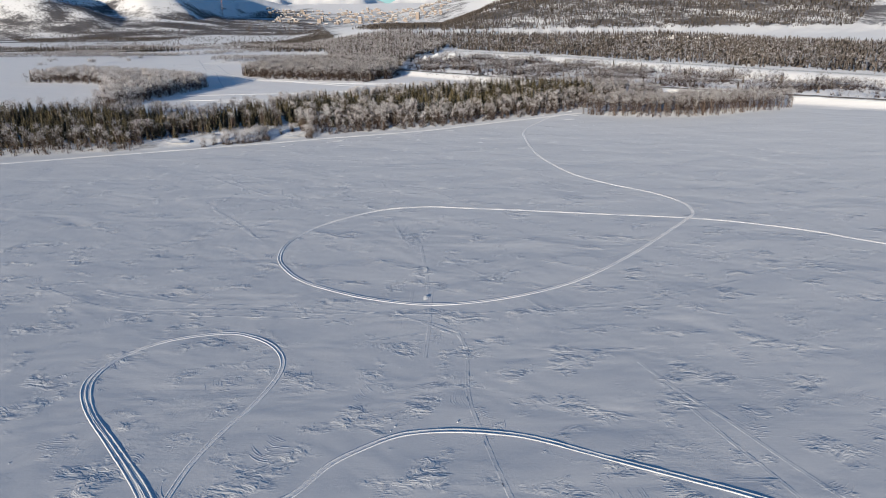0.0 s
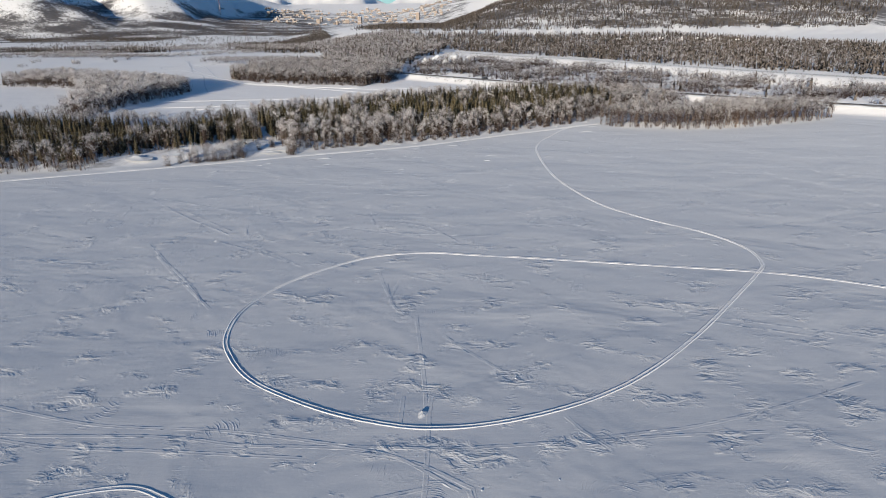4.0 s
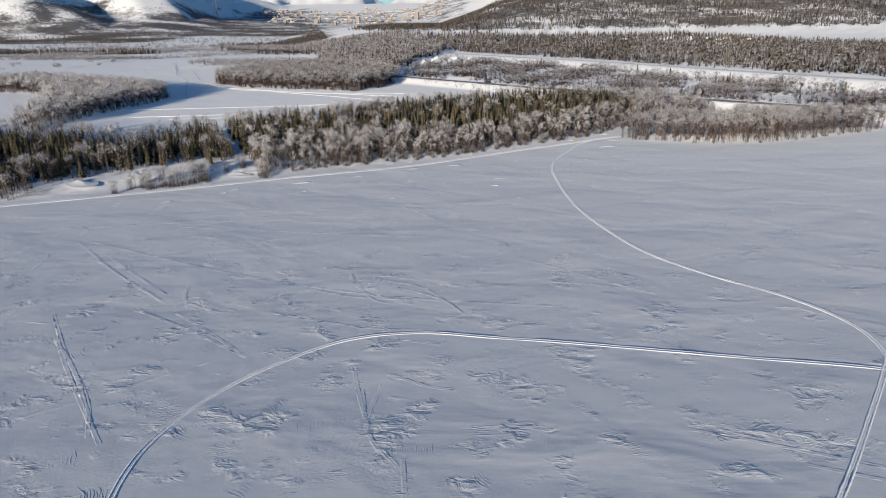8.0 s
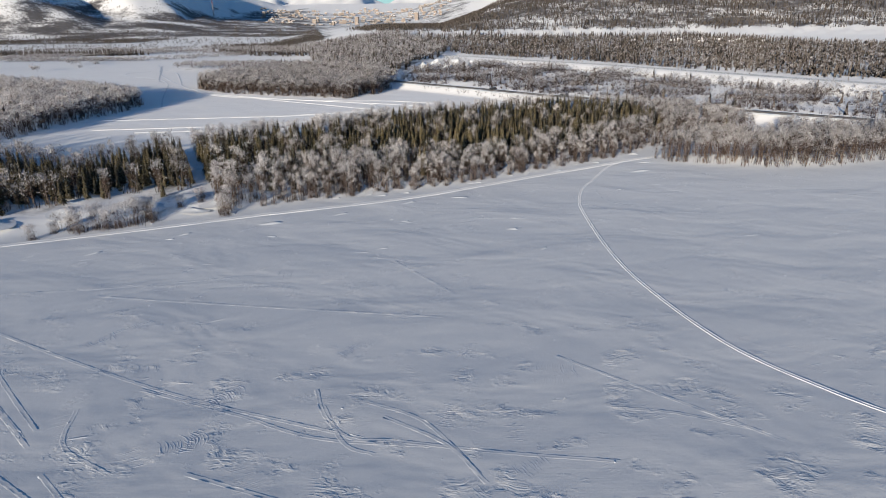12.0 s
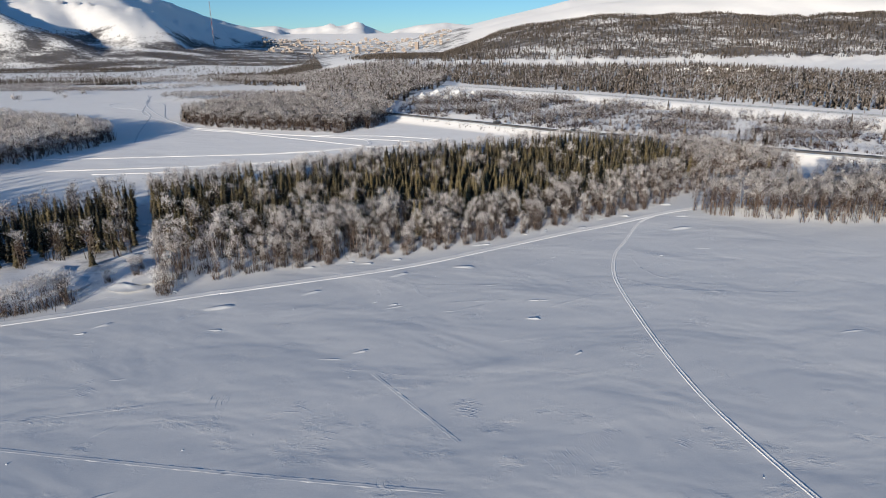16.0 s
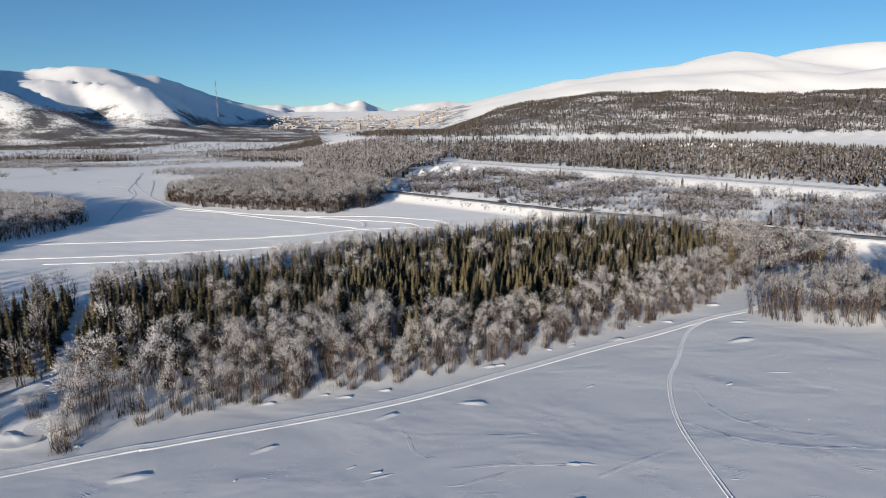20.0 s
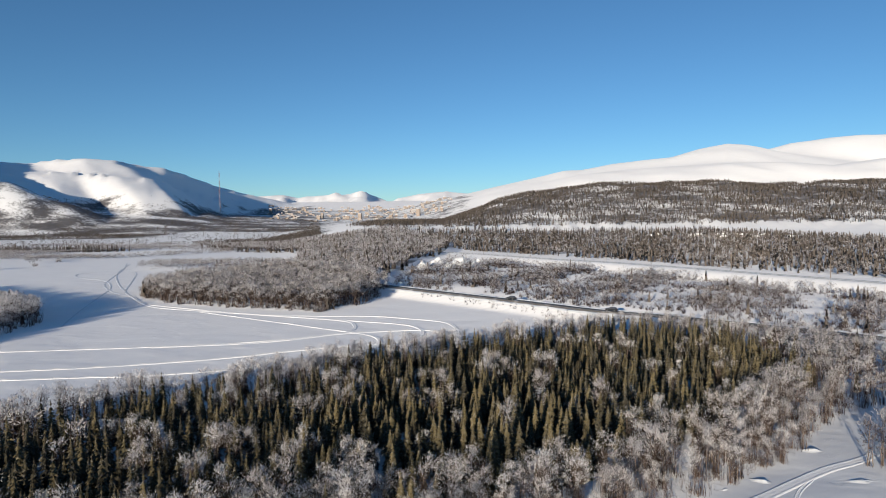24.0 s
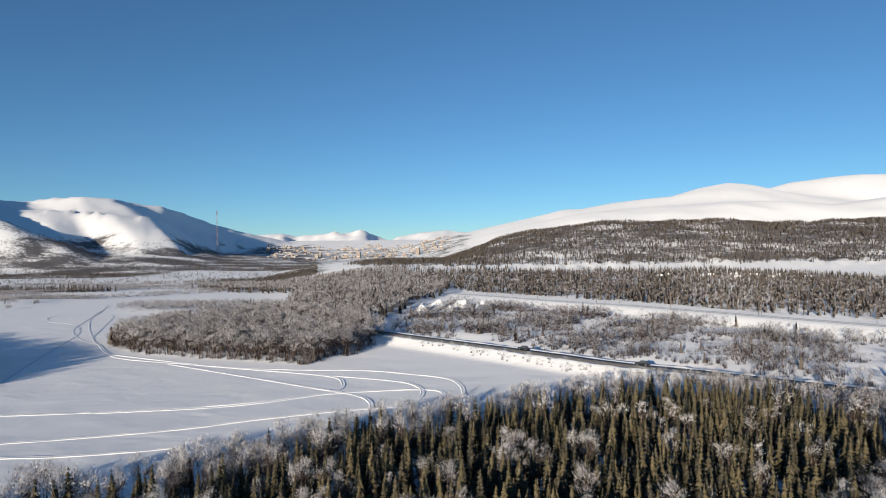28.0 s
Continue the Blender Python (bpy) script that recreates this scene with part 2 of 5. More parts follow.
def mesh_of(name, verts, faces, mats, index=None, smooth=False, normals=None, **floats):
    """A mesh from arrays. faces: (n, 3) or (n, 4); index: material per face; floats: values per corner point."""
    me = bpy.data.meshes.new(name)
    verts, faces = np.asarray(verts, np.float32), np.asarray(faces, np.int32)
    n, k = faces.shape
    me.vertices.add(len(verts))
    me.vertices.foreach_set("co", verts.ravel())
    me.loops.add(n * k)
    me.loops.foreach_set("vertex_index", faces.ravel())
    me.polygons.add(n)
    me.polygons.foreach_set("loop_start", np.arange(n, dtype=np.int32) * k)
    if index is not None:
        me.polygons.foreach_set("material_index", np.asarray(index, np.int32))
    if smooth:
        me.polygons.foreach_set("use_smooth", np.ones(n, bool))
    for m in mats:
        me.materials.append(m)
    for key, values in floats.items():
        me.attributes.new(key, "FLOAT", "POINT").data.foreach_set("value", np.asarray(values, np.float32))
    me.update(calc_edges=True)
    if normals is not None:
        me.polygons.foreach_set("use_smooth", np.ones(n, bool))
        me.normals_split_custom_set_from_vertices(np.asarray(normals, np.float32))
    return me


def part(name, bm, material, parent=None, label=""):
    """One mesh object from a bmesh, under a thing or a part."""
    me = bpy.data.meshes.new(name)
    bm.to_mesh(me)
    bm.free()
    me.materials.append(material)
    ob = new(name, me)
    ob.parent = parent
    return tagged(ob, label)


def box(bm, x0, y0, z0, x1, y1, z1, bevel=0.0):
    made = bmesh.ops.create_cube(bm, size=1, matrix=Matrix.LocRotScale(((x0 + x1) / 2, (y0 + y1) / 2, (z0 + z1) / 2), None, (x1 - x0, y1 - y0, z1 - z0)))
    if bevel:
        edges = {e for v in made["verts"] for e in v.link_edges}
        bmesh.ops.bevel(bm, geom=list(edges), offset=bevel, segments=1, affect="EDGES")
    return bm


def rod(bm, a, b, ra, rb, sides=6):
    a, b = Vector(a), Vector(b)
    turn = (b - a).to_track_quat("Z", "Y").to_matrix().to_4x4()
    bmesh.ops.create_cone(bm, cap_ends=True, segments=sides, radius1=ra, radius2=rb, depth=(b - a).length, matrix=Matrix.Translation((a + b) / 2) @ turn)
    return bm


# ---- the lie of the land ----
ROAD = [(-130, 640), (-95, 590), (-60, 540), (-27, 502), (-8, 482), (22, 452), (38, 435), (54, 418), (75, 402), (88, 391), (104, 377), (128, 355), (150, 338), (178, 315), (215, 288), (290, 240), (420, 170)]
RAIL = [(-120, 900), (-40, 760), (25, 690), (75, 624), (110, 585), (141, 540), (176, 487), (215, 430), (270, 360), (350, 270)]
FRONT = [(-420, 120), (-260, 165), (-150, 200), (-115, 206), (-104, 208), (-88, 214), (-61, 225.5), (-50, 229.5), (-38, 236.5), (-20, 243), (-10, 247), (5, 254), (17, 261), (41, 276), (58, 288), (66, 298), (80, 308)]
BACK = [(-420, 275), (-260, 288), (-193, 296), (-150, 288), (-130, 285), (-112, 274), (-103, 270), (-96, 286), (-83, 297), (-75, 308), (-66, 315), (-54, 319), (-38, 331), (-26, 347), (2, 358), (18, 370), (44, 381), (70, 380), (92, 366), (108, 346)]
BELT = FRONT + [(98, 312), (112, 322), (114, 334)] + BACK[::-1]
GROVE = [(61, 281), (70, 274), (80, 270.5), (92, 267), (110, 267.5), (128, 275), (146, 284), (167, 291), (160, 298), (140, 298), (118, 293), (95, 288), (76, 290)]
THICKET = [(88, 300), (96, 293), (118, 297), (140, 302), (158, 302), (150, 322), (132, 328), (112, 318)]
WEST_SPIT = [(-161, 312), (-161, 350), (-157, 375), (-152, 403), (-154, 420), (-166, 440), (-180, 457), (-207, 470), (-230, 492), (-280, 517), (-302, 505), (-306, 470), (-292, 461), (-260, 452), (-237, 442), (-222, 418), (-200, 380), (-184, 345), (-173, 312)]
MID_SPIT = [(-153, 497), (-122, 467), (-83, 452), (-51, 440), (-39, 459), (-29, 496), (-40, 525), (-50, 570), (-80, 612), (-130, 600), (-156, 560), (-163, 525)]
FINGER = [(-242, 668), (-205, 648), (-170, 634), (-125, 604), (-60, 600), (-50, 700), (-110, 690), (-170, 702), (-238, 698)]
MID_WOOD = [(-75, 575), (-38, 548), (-26, 590), (-24, 640), (-4, 700), (6, 800), (-60, 1010), (-330, 1010), (-225, 880), (-150, 830), (-120, 700), (-110, 625)]
ROADSIDE = [(-30, 525), (32, 463), (72, 424), (112, 390), (162, 348), (270, 276), (360, 240), (330, 300), (225, 390), (165, 470), (120, 545), (60, 610), (8, 660), (-18, 600)]
PINE_STRIP = [(24, 745), (80, 690), (133, 640), (190, 560), (245, 500), (330, 420), (480, 520), (520, 760), (330, 960), (150, 960), (-60, 990), (-10, 820)]
WEST_BANDS = [(-760, 880), (-420, 800), (-330, 800), (-300, 830), (-235, 905), (-330, 1010), (-300, 1120), (-900, 1120)]
DARK_BAND = [(-760, 985), (-497, 935), (-420, 915), (-372, 928), (-400, 950), (-520, 985), (-760, 1035)]
CUT = [(-57, 240), (-97, 326)]


def outline(bearing, rise, u):
    """Slope of the skyline over the eye's level along bearing u; both lists in thousandths."""
    return np.interp(u, np.array(bearing) / 1000, np.array(rise) / 1000)


def land(x, y):
    """Height of the ground in metres."""
    x, y = np.asarray(x, float), np.asarray(y, float)
    ahead = np.maximum(y - 218, 1.0)
    u = (x + 2.8) / ahead
    z = np.zeros(x.shape)
    # wooded banks over the ice
    for poly, top in ((BELT, 1.1), (GROVE, 0.9), (WEST_SPIT, 1.0), (MID_SPIT, 1.2), (FINGER, 1.0)):
        d, _ = away(poly + poly[:1], x, y)
        z = np.where(inside(poly, x, y), np.maximum(z, top * step(-1, 9, d) + 0.25 * lumps(x, y, 23, 3) * step(0, 9, d)), z)
    # the land beyond the road
    d, _ = away(ROAD, x, y)
    over = ROAD + [(900, 300), (900, 1200), (-60, 1200)]
    beyond = inside(over, x, y)
    edge, _ = away(over + over[:1], x, y)
    rise = np.interp(ahead, [0, 180, 300, 450, 600, 780, 1000], [1.0, 1.5, 2.5, 4.5, 8, 17, 26])
    z = np.where(beyond, np.maximum(z, (rise * step(-0.35, -0.05, u) + 0.5 * lumps(x, y, 40, 5)) * step(0, 30, edge)), z)
    z = np.where(y > 500, np.maximum(z, rise * step(-0.30, -0.08, u) * step(500, 600, y)), z)
    bank = 2.9 * (1 - step(4.4, 12.5, d)) * (y < 620)
    z = np.maximum(z, bank)
    d, _ = away(RAIL, x, y)
    z = np.where(d < 30, np.maximum(z, (5.6 + 0.002 * y) * (1 - step(5, 30, d))), z)
    # the plain and the slope with the town
    plain = np.interp(ahead, [0, 900, 1500, 2100, 2900, 3600], [0, 0, 2, 14, 62, 120])
    z = np.maximum(z, plain + step(1000, 1800, ahead) * 2 * lumps(x, y, 330, 2))
    # the wooded hill
    tan = outline([-201, -83, -19, 36, 90, 154, 227, 291, 382, 473, 546, 592, 637, 717, 838, 1020], [-44.3, -26.6, -16.5, 0.2, 18.7, 33.4, 41.7, 44.6, 46.2, 45.1, 42.4, 38.2, 44.0, 45.8, 48.0, 32.2], u)
    crest = 39.2 + tan * 1300
    up = step(760, 1300, ahead) ** 0.8
    z = z + np.maximum(crest - z, 0) * up * (1 - 0.5 * step(1320, 2100, ahead)) + 7 * lumps(x, y, 210, 8) * up * step(0, 60, crest - z) * (1 - step(1280, 1330, ahead))
    z = z + 8 * np.abs(lumps(x, y, 60, 6)) * step(720, 770, ahead) * (1 - step(810, 850, ahead)) * step(-0.12, -0.04, u)
    # the bare snow mountain behind the hill
    wave = 6 * lumps(x, y, 760, 6) + 2 * lumps(x, y, 200, 2)
    for bearing, rises, foot, top in (
            ([390, 440, 500, 532, 564, 628, 683, 747, 883, 1066], [60, 84, 94.5, 98.0, 106.0, 114.3, 118.7, 118.4, 108.5, 77.2], 2300, 3700),
            ([-74, 36, 90, 154, 200, 227, 277, 318, 373, 418, 464, 490, 512, 545, 600, 700, 900], [8.8, 31.2, 43.3, 56.2, 66.6, 67.6, 76.6, 80.7, 85.5, 97.7, 105.8, 104.2, 100.5, 93, 84, 72, 40], 1500, 3200)):
        crest = 39.2 + outline(bearing, rises, u) * top
        up = step(foot, top, ahead + 30 * lumps(x, y, 700, 4))
        z = np.maximum(z, np.where((u > bearing[0] / 1000), crest * up * (1 - 0.4 * step(top + 40, top + 900, ahead)) + wave * up * (1 - step(top - 500, top - 60, ahead)), -50))
    tan = outline([-74, 36, 154, 227, 291, 382, 473, 564, 637, 717, 883, 1066], [-18.5, 22.1, 48.0, 60.8, 68.3, 72.6, 77.0, 76.8, 71.4, 81.4, 77.5, 49.8], u)
    crest = 39.2 + tan * 2500
    up = step(1500, 2500, ahead + 50 * lumps(x, y, 500, 5))
    z = np.maximum(z, np.where(u > -0.08, crest * up * (1 - 0.4 * step(2510, 2850, ahead)) + (4 * lumps(x, y, 420, 3) + 1.5 * lumps(x, y, 110, 3)) * up * (1 - step(2300, 2480, ahead)), -50))
    # the mountain on the other side of the valley, with a shaded flank
    tan = outline([-1168, -985, -821, -712, -671, -621, -575, -530, -489, -448, -411, -366, -320, -284, -238, -215, -201], [76.6, 110.9, 88.9, 94.9, 91.6, 97.4, 98.2, 94.5, 86.7, 80.8, 68.5, 51.5, 38.2, 30.5, 19.9, 5.0, -0.6], u)
    # its ridge draws back along the sun's own way, so that the face beyond the dome lies in shade
    w = u - 0.10 * np.clip((2500 - ahead) / 600, -0.2, 1.3) - 0.006 * lumps(x, y, 330, 1)
    back = np.interp(w, [-1.1, -0.80, -0.73, -0.665, -0.60, -0.53, -0.22, -0.19], [2420, 2400, 2430, 2560, 2470, 2520, 3350, 3400])
    crest = 39.2 + tan * back
    deep = np.interp(w, [-1.1, -0.52, -0.40, -0.2], [760, 700, 480, 330])
    apron = np.interp(u, [-1.1, -0.71, -0.48, -0.35, -0.2], [150, 135, 105, 45, 20]) * step(1300, 2300, ahead)
    rate = (ahead - back + deep) / deep
    up = np.clip(rate + 0.03 * lumps(x, y, 420, 9), 0, 1)
    up = up * (1 - 0.35 * (up - 1) * up * np.sign(0.5 - up))
    gully = step(0, 0.4, up) * (1 - step(0.75, 0.98, rate))
    rough = gully * (9 * lumps(x, y * 0.5, 620, 9) + 3 * lumps(x, y * 0.6, 190, 2) + 1.5 * lumps(x, y, 70, 3))
    z = np.maximum(z, np.where(u < -0.17, np.maximum(apron + 5 * lumps(x, y * 0.5, 130, 4) * step(1500, 2000, ahead), apron * (1 - up) + crest * up * (1 - 0.5 * step(0, 900, ahead - back - 20)) + rough), -50))
    # the shoulder before the mountain, whose shadow lies slantwise over the dome's foot
    ridge = np.interp(x, [-3400, -2070, -1700, -1456, -1284, -1159, -1040, -900, -800], [500, 432, 306, 226, 175, 136, 88, 41, 0]) + 6 * lumps(x, y, 210, 7)
    z = np.maximum(z, ridge * np.exp(-((y - 1900) / 170.0) ** 2) - 6)
    # the range that closes the valley
    tan = outline([-438, -329, -284, -256, -233, -201, -165, -147, -133, -110, -83, -69, -37, 8, 45, 72, 108, 200], [26.9, 30.1, 33.2, 34.7, 29.9, 32.7, 33.6, 35.7, 40.1, 32.0, 20.8, 27.0, 33.9, 37.0, 32.9, 32.6, 24.9, 5.5], u)
    crest = 39.2 + tan * 4300
    up = step(3250, 4300, ahead + 90 * lumps(x, y, 600, 7))
    z = np.maximum(z, np.where(np.abs(u + 0.13) < 0.33, crest * up + (38 * lumps(x, y * 0.4, 360, 3) + 12 * lumps(x, y * 0.5, 130, 5)) * up * (1 - step(4050, 4290, ahead)), -50))
    return z


# one sheet, fine ahead of the flight and coarse behind it
def make_ground():
    ahead = np.linspace(-52, 52, 470)
    around = np.concatenate([ahead, np.linspace(52, 308, 42)[1:-1]])
    far = np.concatenate([[0.01], np.arange(12, 240, 12.0), np.arange(240, 660, 3.2), 660 * 1.0205 ** np.arange(96)])
    far = np.concatenate([far[far < 4640], [4660, 4700]])
    a, r = np.meshgrid(np.radians(around), far, indexing="ij")
    x, y = r * np.sin(a), r * np.cos(a) - 20
    z = land(x, y)
    fall = np.maximum(y - 218, 1.0)
    u = (x + 2.8) / fall
    cols, rows = x.shape
    verts = np.stack([x, y, z], -1).reshape(-1, 3)
    i, j = np.meshgrid(np.arange(cols), np.arange(rows - 1), indexing="ij")
    n = (i + 1) % cols
    quads = np.stack([i * rows + j, i * rows + j + 1, n * rows + j + 1, n * rows + j], -1).reshape(-1, 4)
    # where woods and scrub darken the far snow
    west = 1 - step(-0.24, -0.10, u)
    cover = (0.70 + 0.38 * lumps(x * 0.3, y, 170, 3)) * west * step(760, 1000, fall) * (1 - step(55, 140, z + 34 * lumps(x, y, 200, 4)))
    cover = np.maximum(cover, 0.95 * step(19, 26, z) * (1 - step(1280, 1420, fall)) * (u > -0.1) * (fall > 700) * 0.72)
    cover = np.maximum(cover, 0.58 * step(-0.34, -0.28, u) * (1 - step(0.03, 0.08, u)) * step(1300, 1700, fall) * (1 - step(2900, 3100, fall)))
    cover = np.maximum(cover, 0.60 * np.exp(-((y - 1860) / 200) ** 2) * (x < -780) * (1 - step(150, 230, z)))
    field = step(1050, 1090, y - 0.2 * (x + 600)) * (1 - step(1330, 1420, y)) * (1 - step(-420, -330, x))
    field = np.maximum(field, step(1180, 1260, y) * (1 - step(1620, 1720, y)) * step(-640, -560, x) * (1 - step(-330, -280, x)))
    cover = cover * (1 - 0.75 * field)
    # the belt's amount is undergrowth plus tree shade put into the ground colour
    for poly, much in ((BELT, 0.42), (MID_SPIT, 0.5), (MID_WOOD, 0.55), (PINE_STRIP, 0.5), (FINGER, 0.5), (ROADSIDE, 0.22), (WEST_SPIT, 0.35)):
        cover = np.maximum(cover, much * inside(poly, x, y))
    stone = step(-0.46, -0.40, u) * (1 - step(-0.24, -0.20, u)) * step(2200, 2600, fall) * step(80, 150, z) * 0.35
    stone = np.maximum(stone, 0.35 * step(3300, 3700, fall) * (np.abs(u + 0.1) < 0.2))
    open_lake = FRONT + GROVE[1:8] + [(300, 235), (900, 0), (900, -5000), (-5000, -5000), (-5000, -200)]
    shore, _ = away(FRONT + GROVE[1:8], x, y)
    white_share = np.where(inside(open_lake, x, y), 0.0, step(-4, 10, shore))
    me = mesh_of("ground", verts, quads, [GROUND_SNOW], smooth=True, cover=cover.ravel(), stone=stone.ravel(), white_share=white_share.ravel())
    return tagged(new("ground", me), "snow-covered frozen lake, valley floor and white mountains", "ground", kind="structure")


ground = make_ground()


# ---- trees: shapes as arrays ----
def tube(points, radii, sides):
    """Vertices and triangles of a tapered tube."""
    v, f = [], []
    for p, r in zip(points, radii):
        for k in range(sides):
            a = 2 * math.pi * k / sides
            v.append((p[0] + r * math.cos(a), p[1] + r * math.sin(a), p[2]))
    for i in range(len(points) - 1):
        for k in range(sides):
            a, b = i * sides + k, i * sides + (k + 1) % sides
            f += [(a, b, b + sides), (a, b + sides, a + sides)]
    return v, f


def facing(v, f, normals):
    """Turns each triangle so that it looks the way of its normals."""
    g = np.cross(v[f[:, 1]] - v[f[:, 0]], v[f[:, 2]] - v[f[:, 0]])
    return np.where(((g * normals[f[:, 0]]).sum(1) < 0)[:, None], f[:, ::-1], f)


def unit(v):
    return v / np.maximum(np.linalg.norm(v, axis=1), 1e-6)[:, None]


def blades(base, tip, width, r):
    """Thin triangles from base points to tips."""
    n = len(base)
    way = tip - base
    side = np.cross(way, r.normal(size=(n, 3)))
    side *= (width / np.maximum(np.linalg.norm(side, axis=1), 1e-6))[:, None]
    v = np.stack([base - side / 2, base + side / 2, tip], 1).reshape(-1, 3)
    return v, np.arange(3 * n).reshape(-1, 3)


def birch_shape(seed, height, spread, stems, twigs, length, width, limbs=True, low=0.22, rime=0.90, brush=0):
    """Stems, limbs and a crown of fine twigs. Returns wood (v, f) and crown (v, f, frosted per face)."""
    r = np.random.default_rng(seed)
    wv, wf = [], []

    def grow(points, radii, sides):
        v, f = tube(points, radii, sides)
        wf.extend([(a + len(wv), b + len(wv), c + len(wv)) for a, b, c in f])
        wv.extend(v)

    roots, tips = [], []
    for s in range(stems):
        a, lean = r.uniform(0, 6.28), r.uniform(0.02, 0.16) * spread * 2
        h = height * (r.uniform(0.62, 0.98) if s else 0.95)
        x0, y0 = r.normal(0, 0.55 * (stems > 1), 2)
        line = [(x0 + math.cos(a) * lean * t ** 1.4 + r.normal(0, 0.05), y0 + math.sin(a) * lean * t ** 1.4 + r.normal(0, 0.05), h * t - 0.3 * (t == 0)) for t in (0, 0.25, 0.5, 0.75, 1)]
        thick = height * r.uniform(0.0055, 0.0085)
        grow(line, [thick, thick * 0.85, thick * 0.62, thick * 0.4, 0.012], 5)
        line = np.array(line)
        for t in np.linspace(low, 1.0, max(6, 20 // stems)):
            at = np.array([np.interp(t, (0, 0.25, 0.5, 0.75, 1), line[:, k]) for k in range(3)])
            a2 = r.uniform(0, 6.28)
            reach = spread * r.uniform(0.55, 1.05) * np.interp(t, (0.2, 0.45, 0.65, 0.85, 1.0), (0.4, 0.75, 1.0, 0.85, 0.45))
            end = at + np.array([math.cos(a2) * reach, math.sin(a2) * reach, reach * r.uniform(0.7, 1.5)])
            end[2] = min(end[2], height * r.uniform(0.96, 1.04))
            roots.append(at)
            tips.append(end)
            if limbs:
                grow([at, (at + end) / 2 + (0, 0, -0.06), end], [thick * 0.32, thick * 0.2, 0.008], 3)
    roots, tips = np.array(roots), np.array(tips)
    # fine twigs fan upwards and outwards from every limb; the outer ones are white with rime
    high = tips[:, 2] / height
    share = np.interp(high, (0.25, 0.5, 0.75), (0.25, 0.7, 1.0))
    pick = r.choice(len(roots), twigs, p=share / share.sum())
    s = r.uniform(0.25, 1.0, twigs) ** 0.75
    way = unit(tips - roots)[pick]
    d = r.normal(0, 1, (twigs, 3))
    puff = spread * (0.10 + 0.20 * s)
    base = roots[pick] * (1 - s)[:, None] + tips[pick] * s[:, None] + d * puff[:, None] * (1.0, 1.0, 0.8)
    middle = np.array([0, 0, height * 0.60])
    out = unit((base - middle) * (1, 1, 0.6))
    shell = np.linalg.norm((base - middle) / (spread * 1.05, spread * 1.05, height * 0.42), axis=1)
    way = unit(way * 0.55 + out * 0.35 + r.normal(0, 0.42, (twigs, 3)) + (0, 0, 0.25))
    long = length * r.uniform(0.5, 1.2, twigs)
    cv, cf = blades(base, base + way * long[:, None], width * r.uniform(0.6, 1.3, twigs), r)
    frosted = shell + 1.5 * (base[:, 2] / height - 0.62) + r.normal(0, 0.2, twigs) > rime
    cn = unit(unit(d) * 0.55 + out * 0.75 + (0, 0, 0.25) + r.normal(0, 0.2, (twigs, 3)))
    if brush:
        # upright shoots round the foot of the stems
        at = r.normal(0, 0.42 * spread, (brush, 3)) * (1, 1, 0) - (0, 0, 0.1)
        top = at + r.normal(0, 0.22 * spread, (brush, 3)) * (1, 1, 0) + np.outer(height * r.uniform(0.18, 0.58, brush), (0, 0, 1))
        sv, sf = blades(at, top, width * r.uniform(0.8, 1.6, brush), r)
        cv, cf = np.vstack([cv, sv]), np.vstack([cf, sf + len(cv)])
        cn = np.vstack([cn, unit(unit(at * (1, 1, 0)) + (0, 0, 0.2) + r.normal(0, 0.35, (brush, 3)))])
        frosted = np.concatenate([frosted, np.zeros(brush, bool)])
    cn = np.repeat(cn, 3, axis=0)
    wv, wf = np.array(wv), np.array(wf)
    return (wv, wf, soft_normals(wv, wf)), (cv, facing(cv, cf, cn), cn, frosted)


